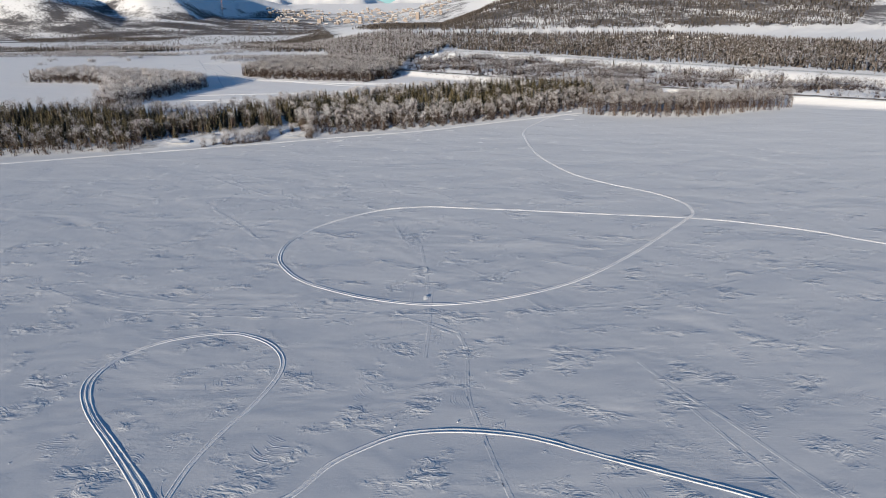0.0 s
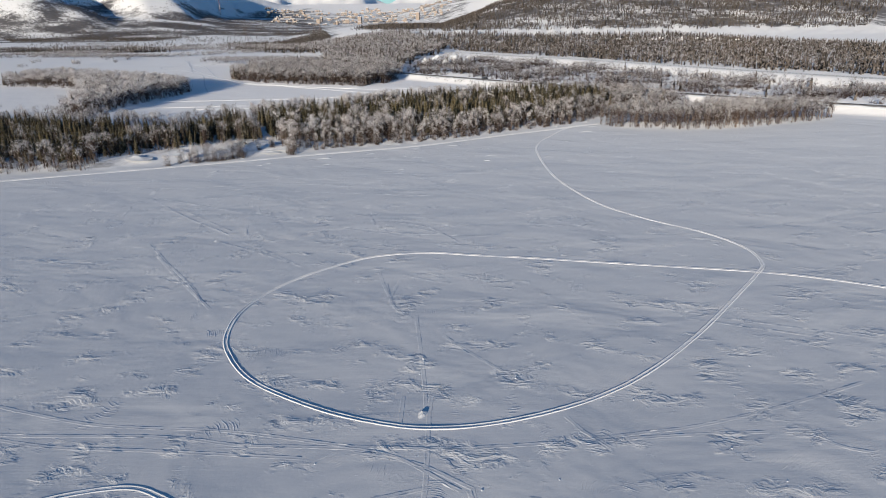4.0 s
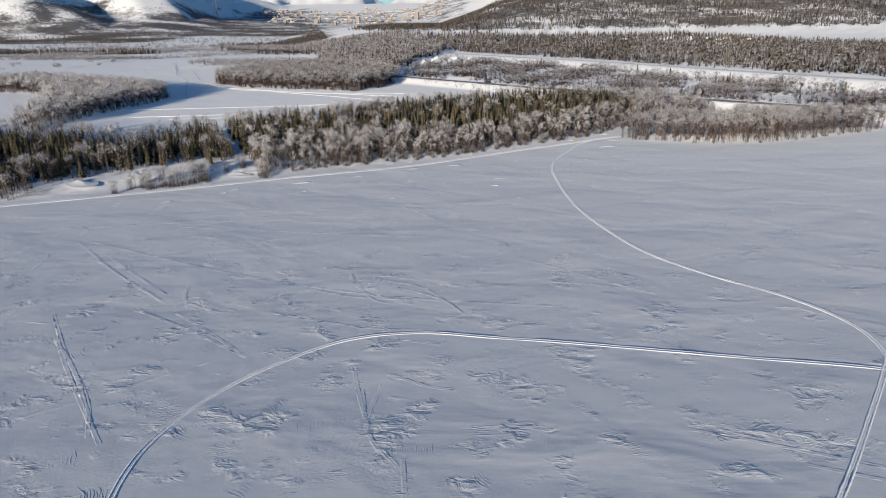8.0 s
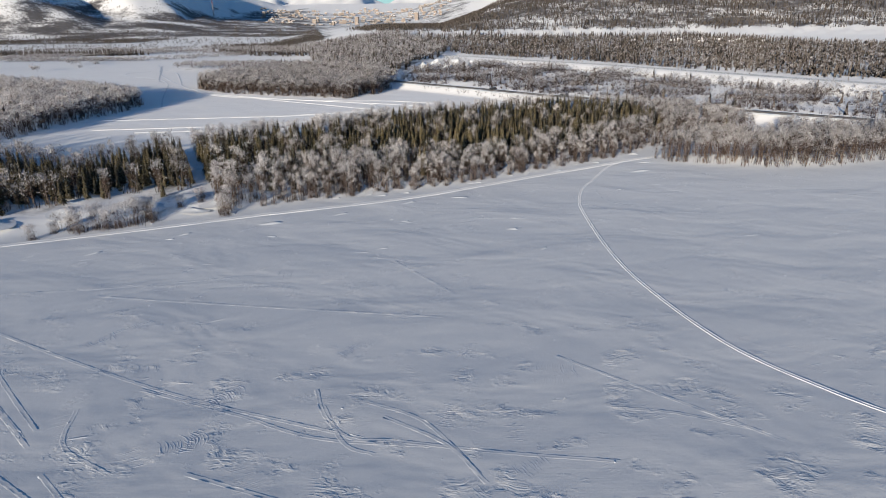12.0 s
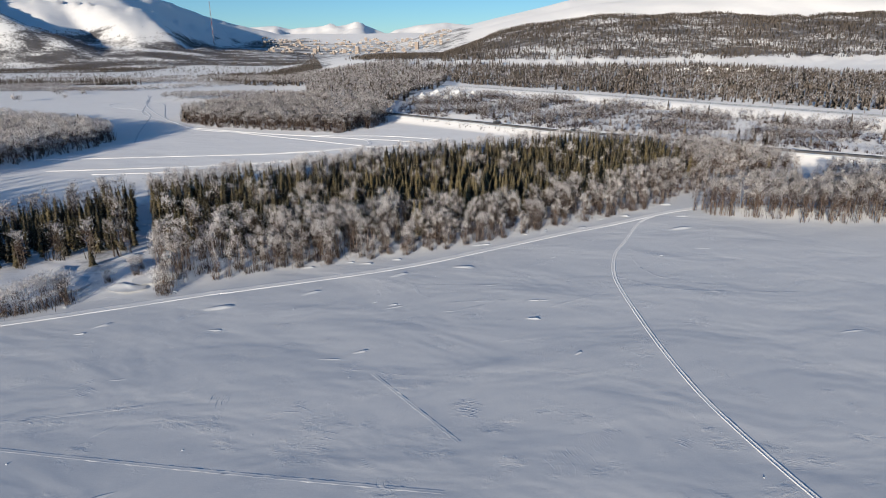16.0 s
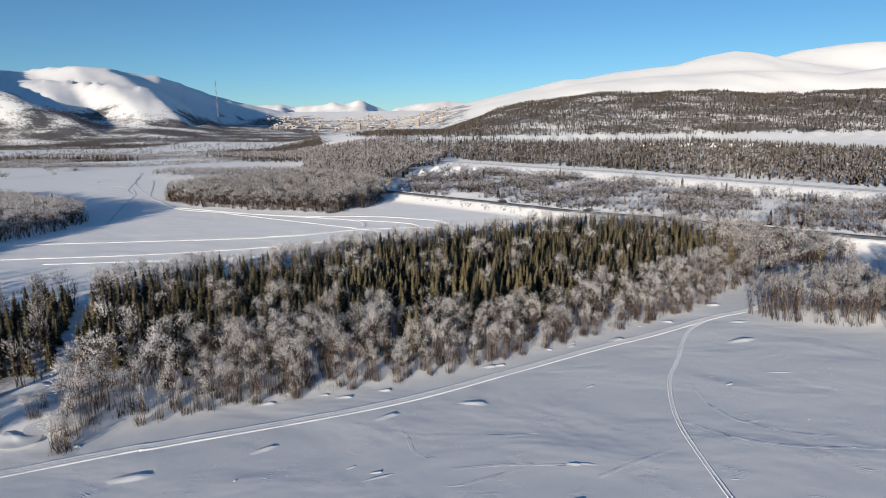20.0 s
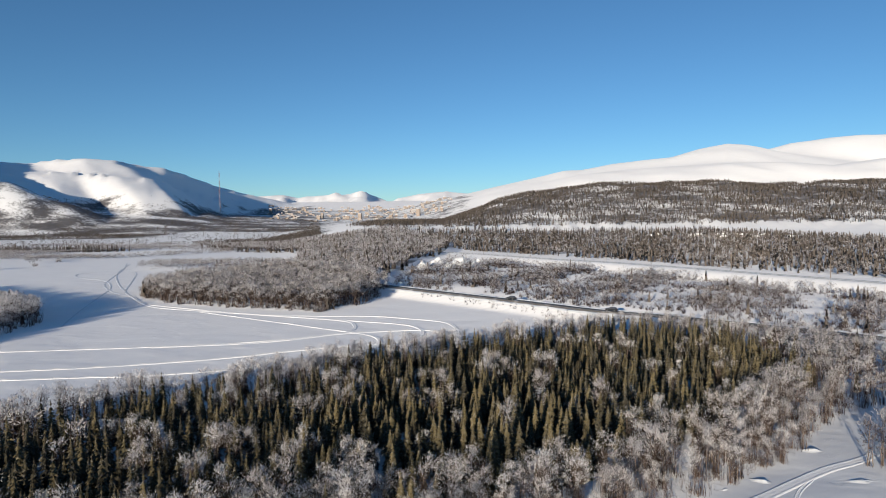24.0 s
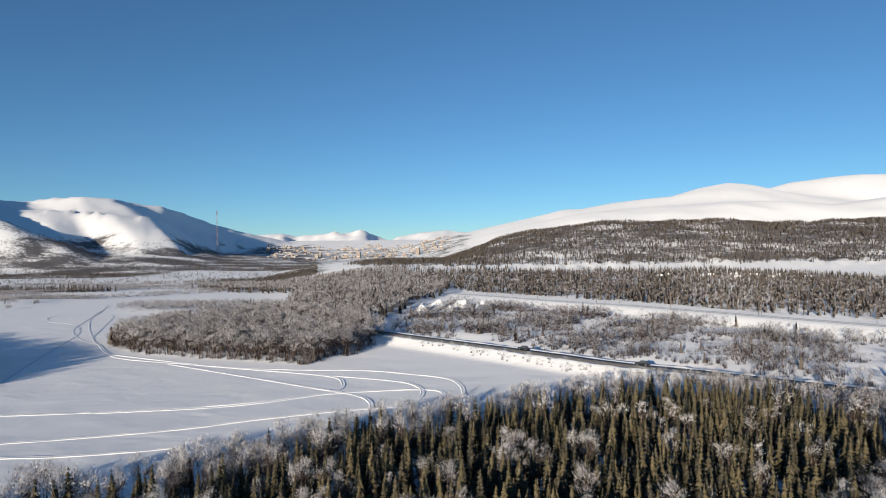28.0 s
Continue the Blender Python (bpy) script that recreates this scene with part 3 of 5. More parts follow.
def spruce_shape(seed, height, reach, tiers, around, snow=0.14):
    """A slim spruce of drooping boughs. Returns wood, boughs (v, f) and snow on the boughs (v, f)."""
    r = np.random.default_rng(seed)
    wood = tube([(0, 0, -0.3), (0, 0, height * 0.5), (0, 0, height * 0.97)], [height * 0.013, height * 0.008, 0.015], 5)
    v, f, sv, sf = [], [], [], []
    for n in range(tiers):
        t = (n + r.uniform(-0.3, 0.3)) / tiers
        z = height * (0.10 + 0.88 * max(t, 0) ** 0.92)
        long = reach * (1 - max(t, 0)) ** 0.9 * r.uniform(0.8, 1.1) + 0.12
        a0 = r.uniform(0, 6.28)
        count = around if t < 0.75 else max(4, around - 2)
        for k in range(count):
            a = a0 + 6.283 * k / count + r.uniform(-0.25, 0.25)
            b = long * r.uniform(0.65, 1.15)
            c, s = math.cos(a), math.sin(a)
            w = b * r.uniform(0.24, 0.38)
            drop = b * r.uniform(0.25, 0.55)
            i = len(v)
            lift = height / tiers * 0.55
            v += [(0.03 * c, 0.03 * s, z + lift), (c * b * 0.55 - s * w, s * b * 0.55 + c * w, z - drop * 0.45), (c * b, s * b, z - drop), (c * b * 0.55 + s * w, s * b * 0.55 - c * w, z - drop * 0.45), (c * b * 0.6, s * b * 0.6, z - drop * 0.1 + lift * 0.2)]
            f += [(i, i + 1, i + 4), (i + 1, i + 2, i + 4), (i + 2, i + 3, i + 4), (i + 3, i, i + 4)]
            if r.uniform() < snow * (1.2 + 1.4 * t):
                j, g = len(sv), 0.5
                mid = np.array(v[i + 4]) + (0, 0, 0.05)
                sv += [tuple(mid + (np.array(v[q]) - mid) * g * r.uniform(0.25, 0.95) + (0, 0, 0.03)) for q in (i, i + 1, i + 2, i + 3)] + [tuple(mid + (0, 0, 0.05))]
                sf += [(j, j + 1, j + 4), (j + 1, j + 2, j + 4), (j + 2, j + 3, j + 4), (j + 3, j, j + 4)]
    i = len(v)
    v += [(0.10, 0, height * 0.93), (-0.05, 0.09, height * 0.93), (-0.05, -0.09, height * 0.93), (0, 0, height)]
    f += [(i, i + 1, i + 3), (i + 1, i + 2, i + 3), (i + 2, i, i + 3)]
    wv, wf = np.array(wood[0]), np.array(wood[1])
    v, f, sv, sf = np.array(v), np.array(f), np.array(sv, float).reshape(-1, 3), np.array(sf, int).reshape(-1, 3)
    tilt = np.vstack([np.repeat(r.normal(0, 0.42, ((len(v) - 4) // 5, 3)), 5, axis=0), np.zeros((4, 3))])
    n = unit(v * (1, 1, 0)) + (0, 0, 0.30) + r.normal(0, 0.15, v.shape) + tilt
    n = unit(n)
    sn = np.tile((0.0, 0.0, 1.0), (len(sv), 1))
    return (wv, wf, soft_normals(wv, wf)), (v, facing(v, f, n), n), (sv, sf, sn)


def far_spruce(seed, height, reach, tiers=3, sides=5):
    """A slim ragged cone for woods far off."""
    r = np.random.default_rng(seed)
    v, f = [], []
    for n in range(tiers):
        z0, z1 = height * n / tiers * 0.9, height * min(1, (n + 1.5) / tiers)
        i = len(v)
        v.append((0, 0, z1))
        for k in range(sides):
            a = 6.283 * (k + r.uniform(-0.3, 0.3)) / sides
            q = reach * (1 - 0.8 * n / tiers) * r.uniform(0.7, 1.2)
            v.append((q * math.cos(a), q * math.sin(a), z0 + r.uniform(-0.1, 0.25) * height / tiers))
        f += [(i, i + 1 + k, i + 1 + (k + 1) % sides) for k in range(sides)]
    v, f = np.array(v), np.array(f)
    n = unit(unit(v * (1, 1, 0)) + (0, 0, 0.3) + r.normal(0, 0.2, v.shape))
    return v, facing(v, f, n), n


def scatter(poly, gap, keep=None, seed=1, jitter=0.46):
    """Places on an uneven grid within a polygon."""
    r = np.random.default_rng(seed)
    p = np.array(poly)
    (x0, y0), (x1, y1) = p.min(0), p.max(0)
    x, y = np.meshgrid(np.arange(x0, x1, gap), np.arange(y0, y1, gap))
    x = (x + (np.arange(x.shape[0])[:, None] % 2) * gap / 2).ravel()
    y = y.ravel()
    x, y = x + r.uniform(-jitter, jitter, x.size) * gap, y + r.uniform(-jitter, jitter, y.size) * gap
    ok = inside(poly, x, y)
    x, y = x[ok], y[ok]
    if keep is not None:
        ok = keep(x, y, r)
        x, y = x[ok], y[ok]
    return x, y


class Wood:
    """Gathers many trees into one mesh."""

    def __init__(self, mats):
        self.mats, self.v, self.f, self.m, self.t, self.d, self.n = mats, [], [], [], [], [], 0

    def add(self, pieces, x, y, z, size, turn, tone, wide=1.0):
        c, s = math.cos(turn), math.sin(turn)
        for v, f, d, m in pieces:
            if not len(v):
                continue
            q, e = np.empty_like(v), d.copy()
            e[:, 0], e[:, 1] = d[:, 0] * c - d[:, 1] * s, d[:, 0] * s + d[:, 1] * c
            self.d.append(e)
            q[:, 0] = (v[:, 0] * c - v[:, 1] * s) * size * wide + x
            q[:, 1] = (v[:, 0] * s + v[:, 1] * c) * size * wide + y
            q[:, 2] = v[:, 2] * size + z
            self.v.append(q)
            self.f.append(f + self.n)
            self.m.append(np.broadcast_to(m, len(f)))
            self.t.append(np.full(len(v), tone))
            self.n += len(v)

    def link(self, name, label, category):
        if not self.v:
            return None
        me = mesh_of(name, np.vstack(self.v), np.vstack(self.f), self.mats, np.concatenate(self.m), normals=np.vstack(self.d), tone=np.clip(np.concatenate(self.t), 0, 1))
        return tagged(new(name, me), label, category, kind="stuff")


TREE_MATS = [BARK, TWIG, FROST, SPRUCE_BARK, NEEDLE, SNOW, HILL_TREES, LIGHT_FROST]


def birch_pieces(*args, **kw):
    wood, (cv, cf, cn, fr) = birch_shape(*args, **kw)
    return [(*wood, 0), (cv, cf, cn, np.where(fr, 2, 1))]


def thin_frost(pieces):
    """The same tree with less rime on it."""
    return [(v, f, d, m if np.ndim(m) == 0 else np.where(m == 2, 7, m)) for v, f, d, m in pieces]


def spruce_pieces(*args, **kw):
    w, b, s = spruce_shape(*args, **kw)
    return [(*w, 3), (*b, 4), (*s, 5)]


def thing_tree(name, pieces, label, category, group, tone):
    """A tree as a thing of its own: trunk, crown and, on spruces, snow."""
    root = tagged(new(name), label, category, group)
    names = {0: "trunk", 3: "trunk", 1: "crown", 4: "crown", 5: "snow_dusting"}
    for v, f, d, m in pieces:
        if not len(v):
            continue
        first = int(np.max(m)) if np.ndim(m) == 0 else 1
        if np.ndim(m) == 0:
            paler = 0.55 * np.clip(v[:, 2] / 8.8, 0, 1) ** 2 - 0.1 if first == 4 else 0.0       # needle tone rises towards the top
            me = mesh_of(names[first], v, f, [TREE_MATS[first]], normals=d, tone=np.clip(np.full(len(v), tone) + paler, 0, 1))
        else:
            me = mesh_of("crown", v, f, [TWIG, FROST], np.asarray(m) - 1, normals=d, tone=np.full(len(v), tone))
        ob = new(names[first], me)
        ob.parent = root
        if first == 5:
            tagged(ob, "small pats of snow on the boughs", kind="stuff")
    return root


CLEARING = [(-103, 205), (-105, 221), (-90, 232), (-79, 240), (-62, 247.5), (-57, 246), (-53, 234), (-49, 228), (-61, 223), (-88, 210)]


# the near belt of wood between the two arms of the lake
def belt_kind(x, y, r):
    """True where spruces take over from birches."""
    front, _ = away(FRONT, x, y)
    back, _ = away(BACK, x, y)
    west = x < -57 - 0.465 * (y - 240)          # beyond the cut line
    edge = np.interp(x, [-70, -45, -12, 8, 40, 62], [18, 21, 19, 12, 9, 12]) + 6 * lumps(x, y, 40, 2)
    edge = np.where(west, 9 + 3 * lumps(x, y, 30, 2), edge)
    deep = (front > edge) & (back > np.where(west, 5, np.interp(x, [-80, -42, -12], [16, 13, 8])) + 4 * lumps(x, y, 30, 4)) & (x < 80 + 8 * lumps(x, y, 30, 1))
    deep &= ~(west & (away(CLEARING + CLEARING[:1], x, y)[0] < 3 + 3 * lumps(x, y, 14, 3)))
    share = np.where(west, 0.94, 0.91) + 0.13 * lumps(x, y, 26, 7)
    return np.where(deep, r.uniform(size=x.size) < share, (front > 7) & (r.uniform(size=x.size) < np.where(x < 5, 0.18, 0.03)))


def belt_keep(x, y, r):
    cut, _ = away(CUT, x, y)
    open_snow = inside(CLEARING, x, y)
    gap = (lumps(x, y, 11, 5) < -0.5) & (away(FRONT, x, y)[0] > 5) & (x > -57 - 0.465 * (y - 240))
    return (cut > 1.9) & (x > -240) & ~gap & ~(open_snow & (r.uniform(size=x.size) > 0.02))


bx, by = scatter(BELT, 2.3, belt_keep, 11)
br = np.random.default_rng(5)
is_spruce = belt_kind(bx, by, br)
stay = br.uniform(size=bx.size) < np.where(is_spruce, 0.90, 0.70)
bx, by, is_spruce = bx[stay], by[stay], is_spruce[stay]
bz = land(bx, by)
rim = np.minimum(away(FRONT, bx, by)[0], away(BACK, bx, by)[0] + 4)
near = np.hypot(bx - 0, by - 285)
rank_b = np.argsort(np.where(is_spruce, 1e6, near))[:290]
rank_s = np.argsort(np.where(is_spruce, near, 1e6))[:290]
single = np.zeros(bx.size, bool)
single[rank_b] = True
single[rank_s] = True

BIRCHES = [thing_tree("birch_tree", birch_pieces(20 + k, 8.6, 1.7, 2 + k % 3, 1250, 0.5, 0.066, low=0.36, brush=60), "bare birch with hoarfrost on its upper twigs, in snow", "tree", "birches at the wood's edge", 0.15 + 0.14 * k) for k in range(6)]
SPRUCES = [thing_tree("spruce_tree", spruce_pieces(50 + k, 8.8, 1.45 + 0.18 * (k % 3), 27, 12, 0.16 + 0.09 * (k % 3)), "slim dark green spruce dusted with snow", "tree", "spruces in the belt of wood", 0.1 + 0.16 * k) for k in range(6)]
used = {}
EDGE_B = [birch_pieces(140 + k, 8.6, 1.7, 2 + k % 3, 640, 0.52, 0.09, limbs=False, low=0.36, brush=30) for k in range(6)]
LEAN_B = [birch_pieces(120 + k, 8.6, 1.75, 2 + k % 2, 320, 0.65, 0.16, limbs=False, low=0.36, brush=10) for k in range(6)]
THIN_B = [birch_pieces(130 + k, 8.6, 1.8, 2, 190, 0.75, 0.17, limbs=False, low=0.34, brush=12) for k in range(6)]
THIN_S = [spruce_pieces(160 + k, 8.8, 1.6, 12, 8) for k in range(5)]
LEAN_S = [spruce_pieces(150 + k, 8.8, 1.55, 16, 9, 0.16) for k in range(5)]
belt = Wood(TREE_MATS)
for n in range(bx.size):
    k, turn = n % 6, br.uniform(0, 6.28)
    tall = br.uniform(0.54, 0.98) * (0.82 if bx[n] < -57 - 0.465 * (by[n] - 240) else 1.0) if is_spruce[n] else br.uniform(0.60, 0.98)
    if not is_spruce[n]:
        edge = away(FRONT, bx[n:n + 1], by[n:n + 1])[0][0]
        tall *= 0.72 + 0.28 * min(1.0, edge / 6)
    if single[n]:
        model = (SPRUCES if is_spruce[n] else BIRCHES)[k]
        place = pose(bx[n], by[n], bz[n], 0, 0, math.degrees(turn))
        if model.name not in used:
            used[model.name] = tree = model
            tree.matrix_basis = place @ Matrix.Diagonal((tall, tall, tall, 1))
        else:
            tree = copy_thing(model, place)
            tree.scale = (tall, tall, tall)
    else:
        aside = abs(bx[n]) > 110
        pieces = (THIN_S if aside else LEAN_S)[n % 5] if is_spruce[n] else (THIN_B if aside else EDGE_B if rim[n] < 13 and abs(bx[n]) < 80 else LEAN_B)[k]
        if bx[n] > 52 or bx[n] < -57 - 0.465 * (by[n] - 240):
            pieces = thin_frost(pieces)
        belt.add(pieces, bx[n], by[n], bz[n], tall, turn, br.uniform(0, 1))
belt.link("mixed_wood", "dense belt of spruces and frosted birches on the snowy bank", "trees")

# bushy birches standing apart on the bank before the clearing
BUSHES = [thing_tree("birch_bush", birch_pieces(80 + k, 5.0, 2.0, 6, 1700, 0.42, 0.065, low=0.16, rime=0.70, brush=80), "round bushy birch white with hoarfrost on the snowy bank", "bush", "bushy birches on the bank", 0.3 + 0.2 * k) for k in range(3)]
SPOTS = [(-82.3, 213.2, 0.5), (-80.2, 217, 0.4), (-75.4, 217.5, 0.85), (-72.8, 219.5, 0.8), (-70.4, 219.4, 0.65), (-68.5, 220.4, 0.8), (-66.2, 222.4, 0.9), (-63.7, 224.6, 0.85), (-60.3, 232.2, 0.45), (-56.8, 235.3, 0.5), (-48.8, 228.4, 0.75), (-57.3, 238.3, 0.4), (-77.6, 218.4, 0.5), (-65, 225.6, 0.6)]
for n, (x, y, s) in enumerate(SPOTS):
    s *= 1.2
    place = pose(x, y, float(land(x, y)), 0, 0, 77 * n)
    bush = BUSHES[n] if n < 3 else copy_thing(BUSHES[n % 3], place)
    bush.matrix_basis = place @ Matrix.Diagonal((s, s, s, 1))

# brown undergrowth along the foot of the wood
under = Wood(TREE_MATS)
UNDER = [birch_pieces(310 + k, 2.6, 1.0, 4, 110, 0.7, 0.05, limbs=False) for k in range(5)]
ux, uy = scatter(BELT, 1.9, lambda x, y, r: belt_keep(x, y, r) & (away(FRONT, x, y)[0] < 5 * r.uniform(size=x.size) ** 1.5 + 0.5) & (np.abs(x) < 130), 23)
for x, y, z in zip(ux, uy, land(ux, uy)):
    under.add([(v, f, d, m if np.ndim(m) == 0 else np.where(rng.uniform(size=len(f)) < 0.25, m, 1)) for v, f, d, m in UNDER[rng.integers(5)]], x, y, z, rng.uniform(0.35, 0.9), rng.uniform(0, 6.28), rng.uniform(0.2, 1))
under.link("shore_undergrowth", "thin brown bushes at the foot of the birches", "bushes")

# birches along the other shore
grove = Wood(TREE_MATS)
TALL_B = [thin_frost(birch_pieces(320 + k, 8.6, 1.6, 1 + k % 3, 600, 0.55, 0.095, limbs=False, low=0.24, rime=0.98, brush=9)) for k in range(6)]
gx, gy = scatter(GROVE, 2.5, lambda x, y, r: r.uniform(size=x.size) < 0.9, 12)
for x, y, z in zip(gx, gy, land(gx, gy)):
    grove.add(TALL_B[rng.integers(6)], x, y, z, rng.uniform(0.72, 1.05), rng.uniform(0, 6.28), rng.uniform(0, 1))
gx, gy = scatter(THICKET, 2.8, lambda x, y, r: lumps(x, y, 30, 6) > r.uniform(-0.7, 0.5, x.size), 14)
for x, y, z in zip(gx, gy, land(gx, gy)):
    grove.add(thin_frost(THIN_B[rng.integers(6)]), x, y, z, rng.uniform(0.45, 0.8), rng.uniform(0, 6.28), rng.uniform(0, 0.7))
grove.link("birch_grove", "tall bare birches with frosted crowns on the shore", "trees")

# the wooded spits of land across the far arm of the lake
SMALL_B = [thin_frost(birch_pieces(220 + k, 6.8, 1.9, 1 + k % 2, 180, 0.65, 0.20, limbs=False, low=0.40, rime=0.92, brush=14)) for k in range(6)]
SHRUB = [[(v, f, d, np.where(np.arange(len(f)) % 3 > 0, m, 1)) for v, f, d, m in thin_frost(birch_pieces(260 + k, 3.5, 0.95, 3, 56, 0.6, 0.10, limbs=False, brush=18)[1:])] for k in range(5)]
BUSH = [thin_frost(birch_pieces(330 + k, 2.6, 1.7, 2, 34, 0.9, 0.28, limbs=False, rime=0.75)[1:]) for k in range(5)]
SPIT_B = [birch_pieces(340 + k, 6.8, 1.9, 1 + k % 2, 180, 0.65, 0.19, limbs=False, low=0.40, rime=0.85, brush=8) for k in range(6)]
FAR_B = [thin_frost(birch_pieces(240 + k, 6.8, 2.1, 1, 56, 0.9, 0.30, limbs=False, low=0.38, rime=0.95)[1:]) for k in range(5)]
HILL_B = [[(v, f, d, 6) for v, f, d, m in birch_pieces(300 + k, 6.5, 1.8, 1, 12, 2.2, 0.9, limbs=False)[1:]] for k in range(3)]
FAR_S = [[(*far_spruce(270 + k, 9.0, 1.5, 4, 6), 6)] for k in range(4)]
FAR_T = [[(*far_spruce(280 + k, 9.0, 1.3, 2, 4), 6)] for k in range(4)]
for poly, gap, name, text, seed in ((WEST_SPIT, 2.9, "spit_birch_wood", "low frosted birches on a spit in the frozen lake", 13), (MID_SPIT, 2.9, "headland_birch_wood", "dense grey-brown frosted birches on a snowy headland", 14)):
    w = Wood(TREE_MATS)
    px, py = scatter(poly, gap, None, seed)
    for x, y, z in zip(px, py, land(px, py)):
        if rng.uniform() < 0.012:
            w.add(FAR_S[rng.integers(4)], x, y, z, rng.uniform(0.7, 1.0), rng.uniform(0, 6.28), rng.uniform(0, 0.5))
        else:
            w.add((SPIT_B if seed == 13 else SMALL_B)[rng.integers(6)], x, y, z, rng.uniform(0.62, 1.28) * (0.95 if seed == 13 else 1.0), rng.uniform(0, 6.28), rng.uniform(0, 1))
    w.link(name, text, "trees")


def mixed(poly, gap, name, text, spruce, seed, keep=None, low=0.7, high=1.15, birch=FAR_B, dark=FAR_S):
    w = Wood(TREE_MATS)
    px, py = scatter(poly, gap, keep, seed)
    thick = 0.5 + 0.5 * lumps(px, py, 120, seed)
    for x, y, z, d in zip(px, py, land(px, py), thick):
        if rng.uniform() < spruce * (0.4 + 1.2 * d):
            w.add(dark[rng.integers(4)], x, y, z, rng.uniform(low, high), rng.uniform(0, 6.28), rng.uniform(0, 0.7))
        else:
            w.add(birch[rng.integers(5)], x, y, z, rng.uniform(low, high), rng.uniform(0, 6.28), rng.uniform(0, 1))
    return w.link(name, text, "trees")


mixed(FINGER, 3.4, "low_birch_wood", "low grey-brown birches beyond the inlet", 0.02, 15, low=0.5, high=0.85)
mixed(MID_WOOD, 4.0, "frosted_wood", "frosted birches and scattered spruces on the flat", 0.14, 16)
mixed(PINE_STRIP, 3.6, "spruce_wood", "dark spruces with frosted birches beyond the railway", 0.55, 17, lambda x, y, r: (away(RAIL, x, y)[0] > 22 + 12 * lumps(x, y, 50, 2)) & (lumps(x, y, 90, 3) + 0.5 * lumps(x, y, 28, 6) > r.uniform(-1.2, -0.1, x.size)), 0.28, 0.86)
mixed(WEST_BANDS, 3.2, "far_scrub", "bands of dark scrub on the snowy plain", 0.0, 18, lambda x, y, r: lumps(x * 0.25, y + 14 * lumps(x, y, 130, 2), 75, 6) > r.uniform(0.0, 0.5, x.size), 0.6, 1.3, BUSH)
mixed(DARK_BAND, 4.2, "dark_spruce_band", "low band of dark spruces across the snowy plain", 0.6, 21, None, 0.5, 0.95)

# scrub between the road and the railway
side = Wood(TREE_MATS)


def side_keep(x, y, r):
    return (away(ROAD, x, y)[0] > 7) & (away(RAIL, x, y)[0] > 16) & (lumps(x, y, 60, 9) + 0.4 * lumps(x, y, 17, 3) > r.uniform(-0.35, 0.55, x.size))


sx, sy = scatter(ROADSIDE, 2.1, side_keep, 19)
for x, y, z in zip(sx, sy, land(sx, sy)):
    if rng.uniform() < 0.02:
        side.add(FAR_S[rng.integers(4)], x, y, z, rng.uniform(0.4, 0.75), rng.uniform(0, 6.28), rng.uniform(0, 0.7))
    else:
        side.add(SHRUB[rng.integers(5)], x, y, z, rng.uniform(0.6, 1.5), rng.uniform(0, 6.28), rng.uniform(0, 0.8))
for n in range(110):
    k = rng.integers(4, 11)
    f = rng.uniform()
    x, y = ROAD[k][0] * (1 - f) + ROAD[k + 1][0] * f - rng.uniform(5.5, 9.5), ROAD[k][1] * (1 - f) + ROAD[k + 1][1] * f - rng.uniform(3, 6.5)
    side.add(SHRUB[rng.integers(5)], x, y, float(land(x, y)), rng.uniform(0.35, 0.75), rng.uniform(0, 6.28), rng.uniform(0, 0.8))
for x, y, s in ((-362, 668, 1.9), (-366, 742, 2.2), (-345, 740, 1.5), (-376, 750, 2.4), (-338, 700, 1.2), (-420, 700, 1.6), (-395, 640, 1.3)):
    for n in range(5):
        side.add(BUSH[rng.integers(5)], x + rng.normal(0, 1.6 * s), y + rng.normal(0, 1.6 * s), 0, s * rng.uniform(0.7, 1.1), rng.uniform(0, 6.28), 0.6)
for n in range(420):
    x = rng.uniform(-620, -240)
    y = np.interp(x, [-620, -420, -330, -240], [830, 808, 800, 880]) + rng.normal(0, 5)
    side.add(BUSH[rng.integers(5)], x, y, float(land(x, y)), rng.uniform(0.5, 1.1), rng.uniform(0, 6.28), rng.uniform(0, 0.8), 1.3)
side.link("roadside_scrub", "bare brown scrub between road and railway", "bushes")


# the woods on the hill
def hill_wood():
    w = Wood(TREE_MATS)
    r = np.random.default_rng(31)
    n = 38000
    ahead = 790 + 560 * r.uniform(size=n) ** 0.85
    u = r.uniform(-0.16, 0.80, n)
    x, y = u * ahead - 2.8, ahead + 218
    z = land(x, y)
    thin = lumps(x, y, 150, 4) + 0.4 * lumps(x, y, 40, 8)
    ok = (z > 22 + 4 * lumps(x, y, 60, 2)) & (thin > r.uniform(-1.18, 0.2, n))
    for x, y, z in zip(x[ok], y[ok], z[ok]):
        w.add(FAR_T[r.integers(4)] if r.uniform() < 0.7 else HILL_B[r.integers(3)], x, y, z - 0.5, r.uniform(0.38, 0.82), r.uniform(0, 6.28), r.uniform(0.1, 0.8), 1.0)
    w.link("hill_wood", "thin dark spruce wood over snow on the hill", "trees")


hill_wood()


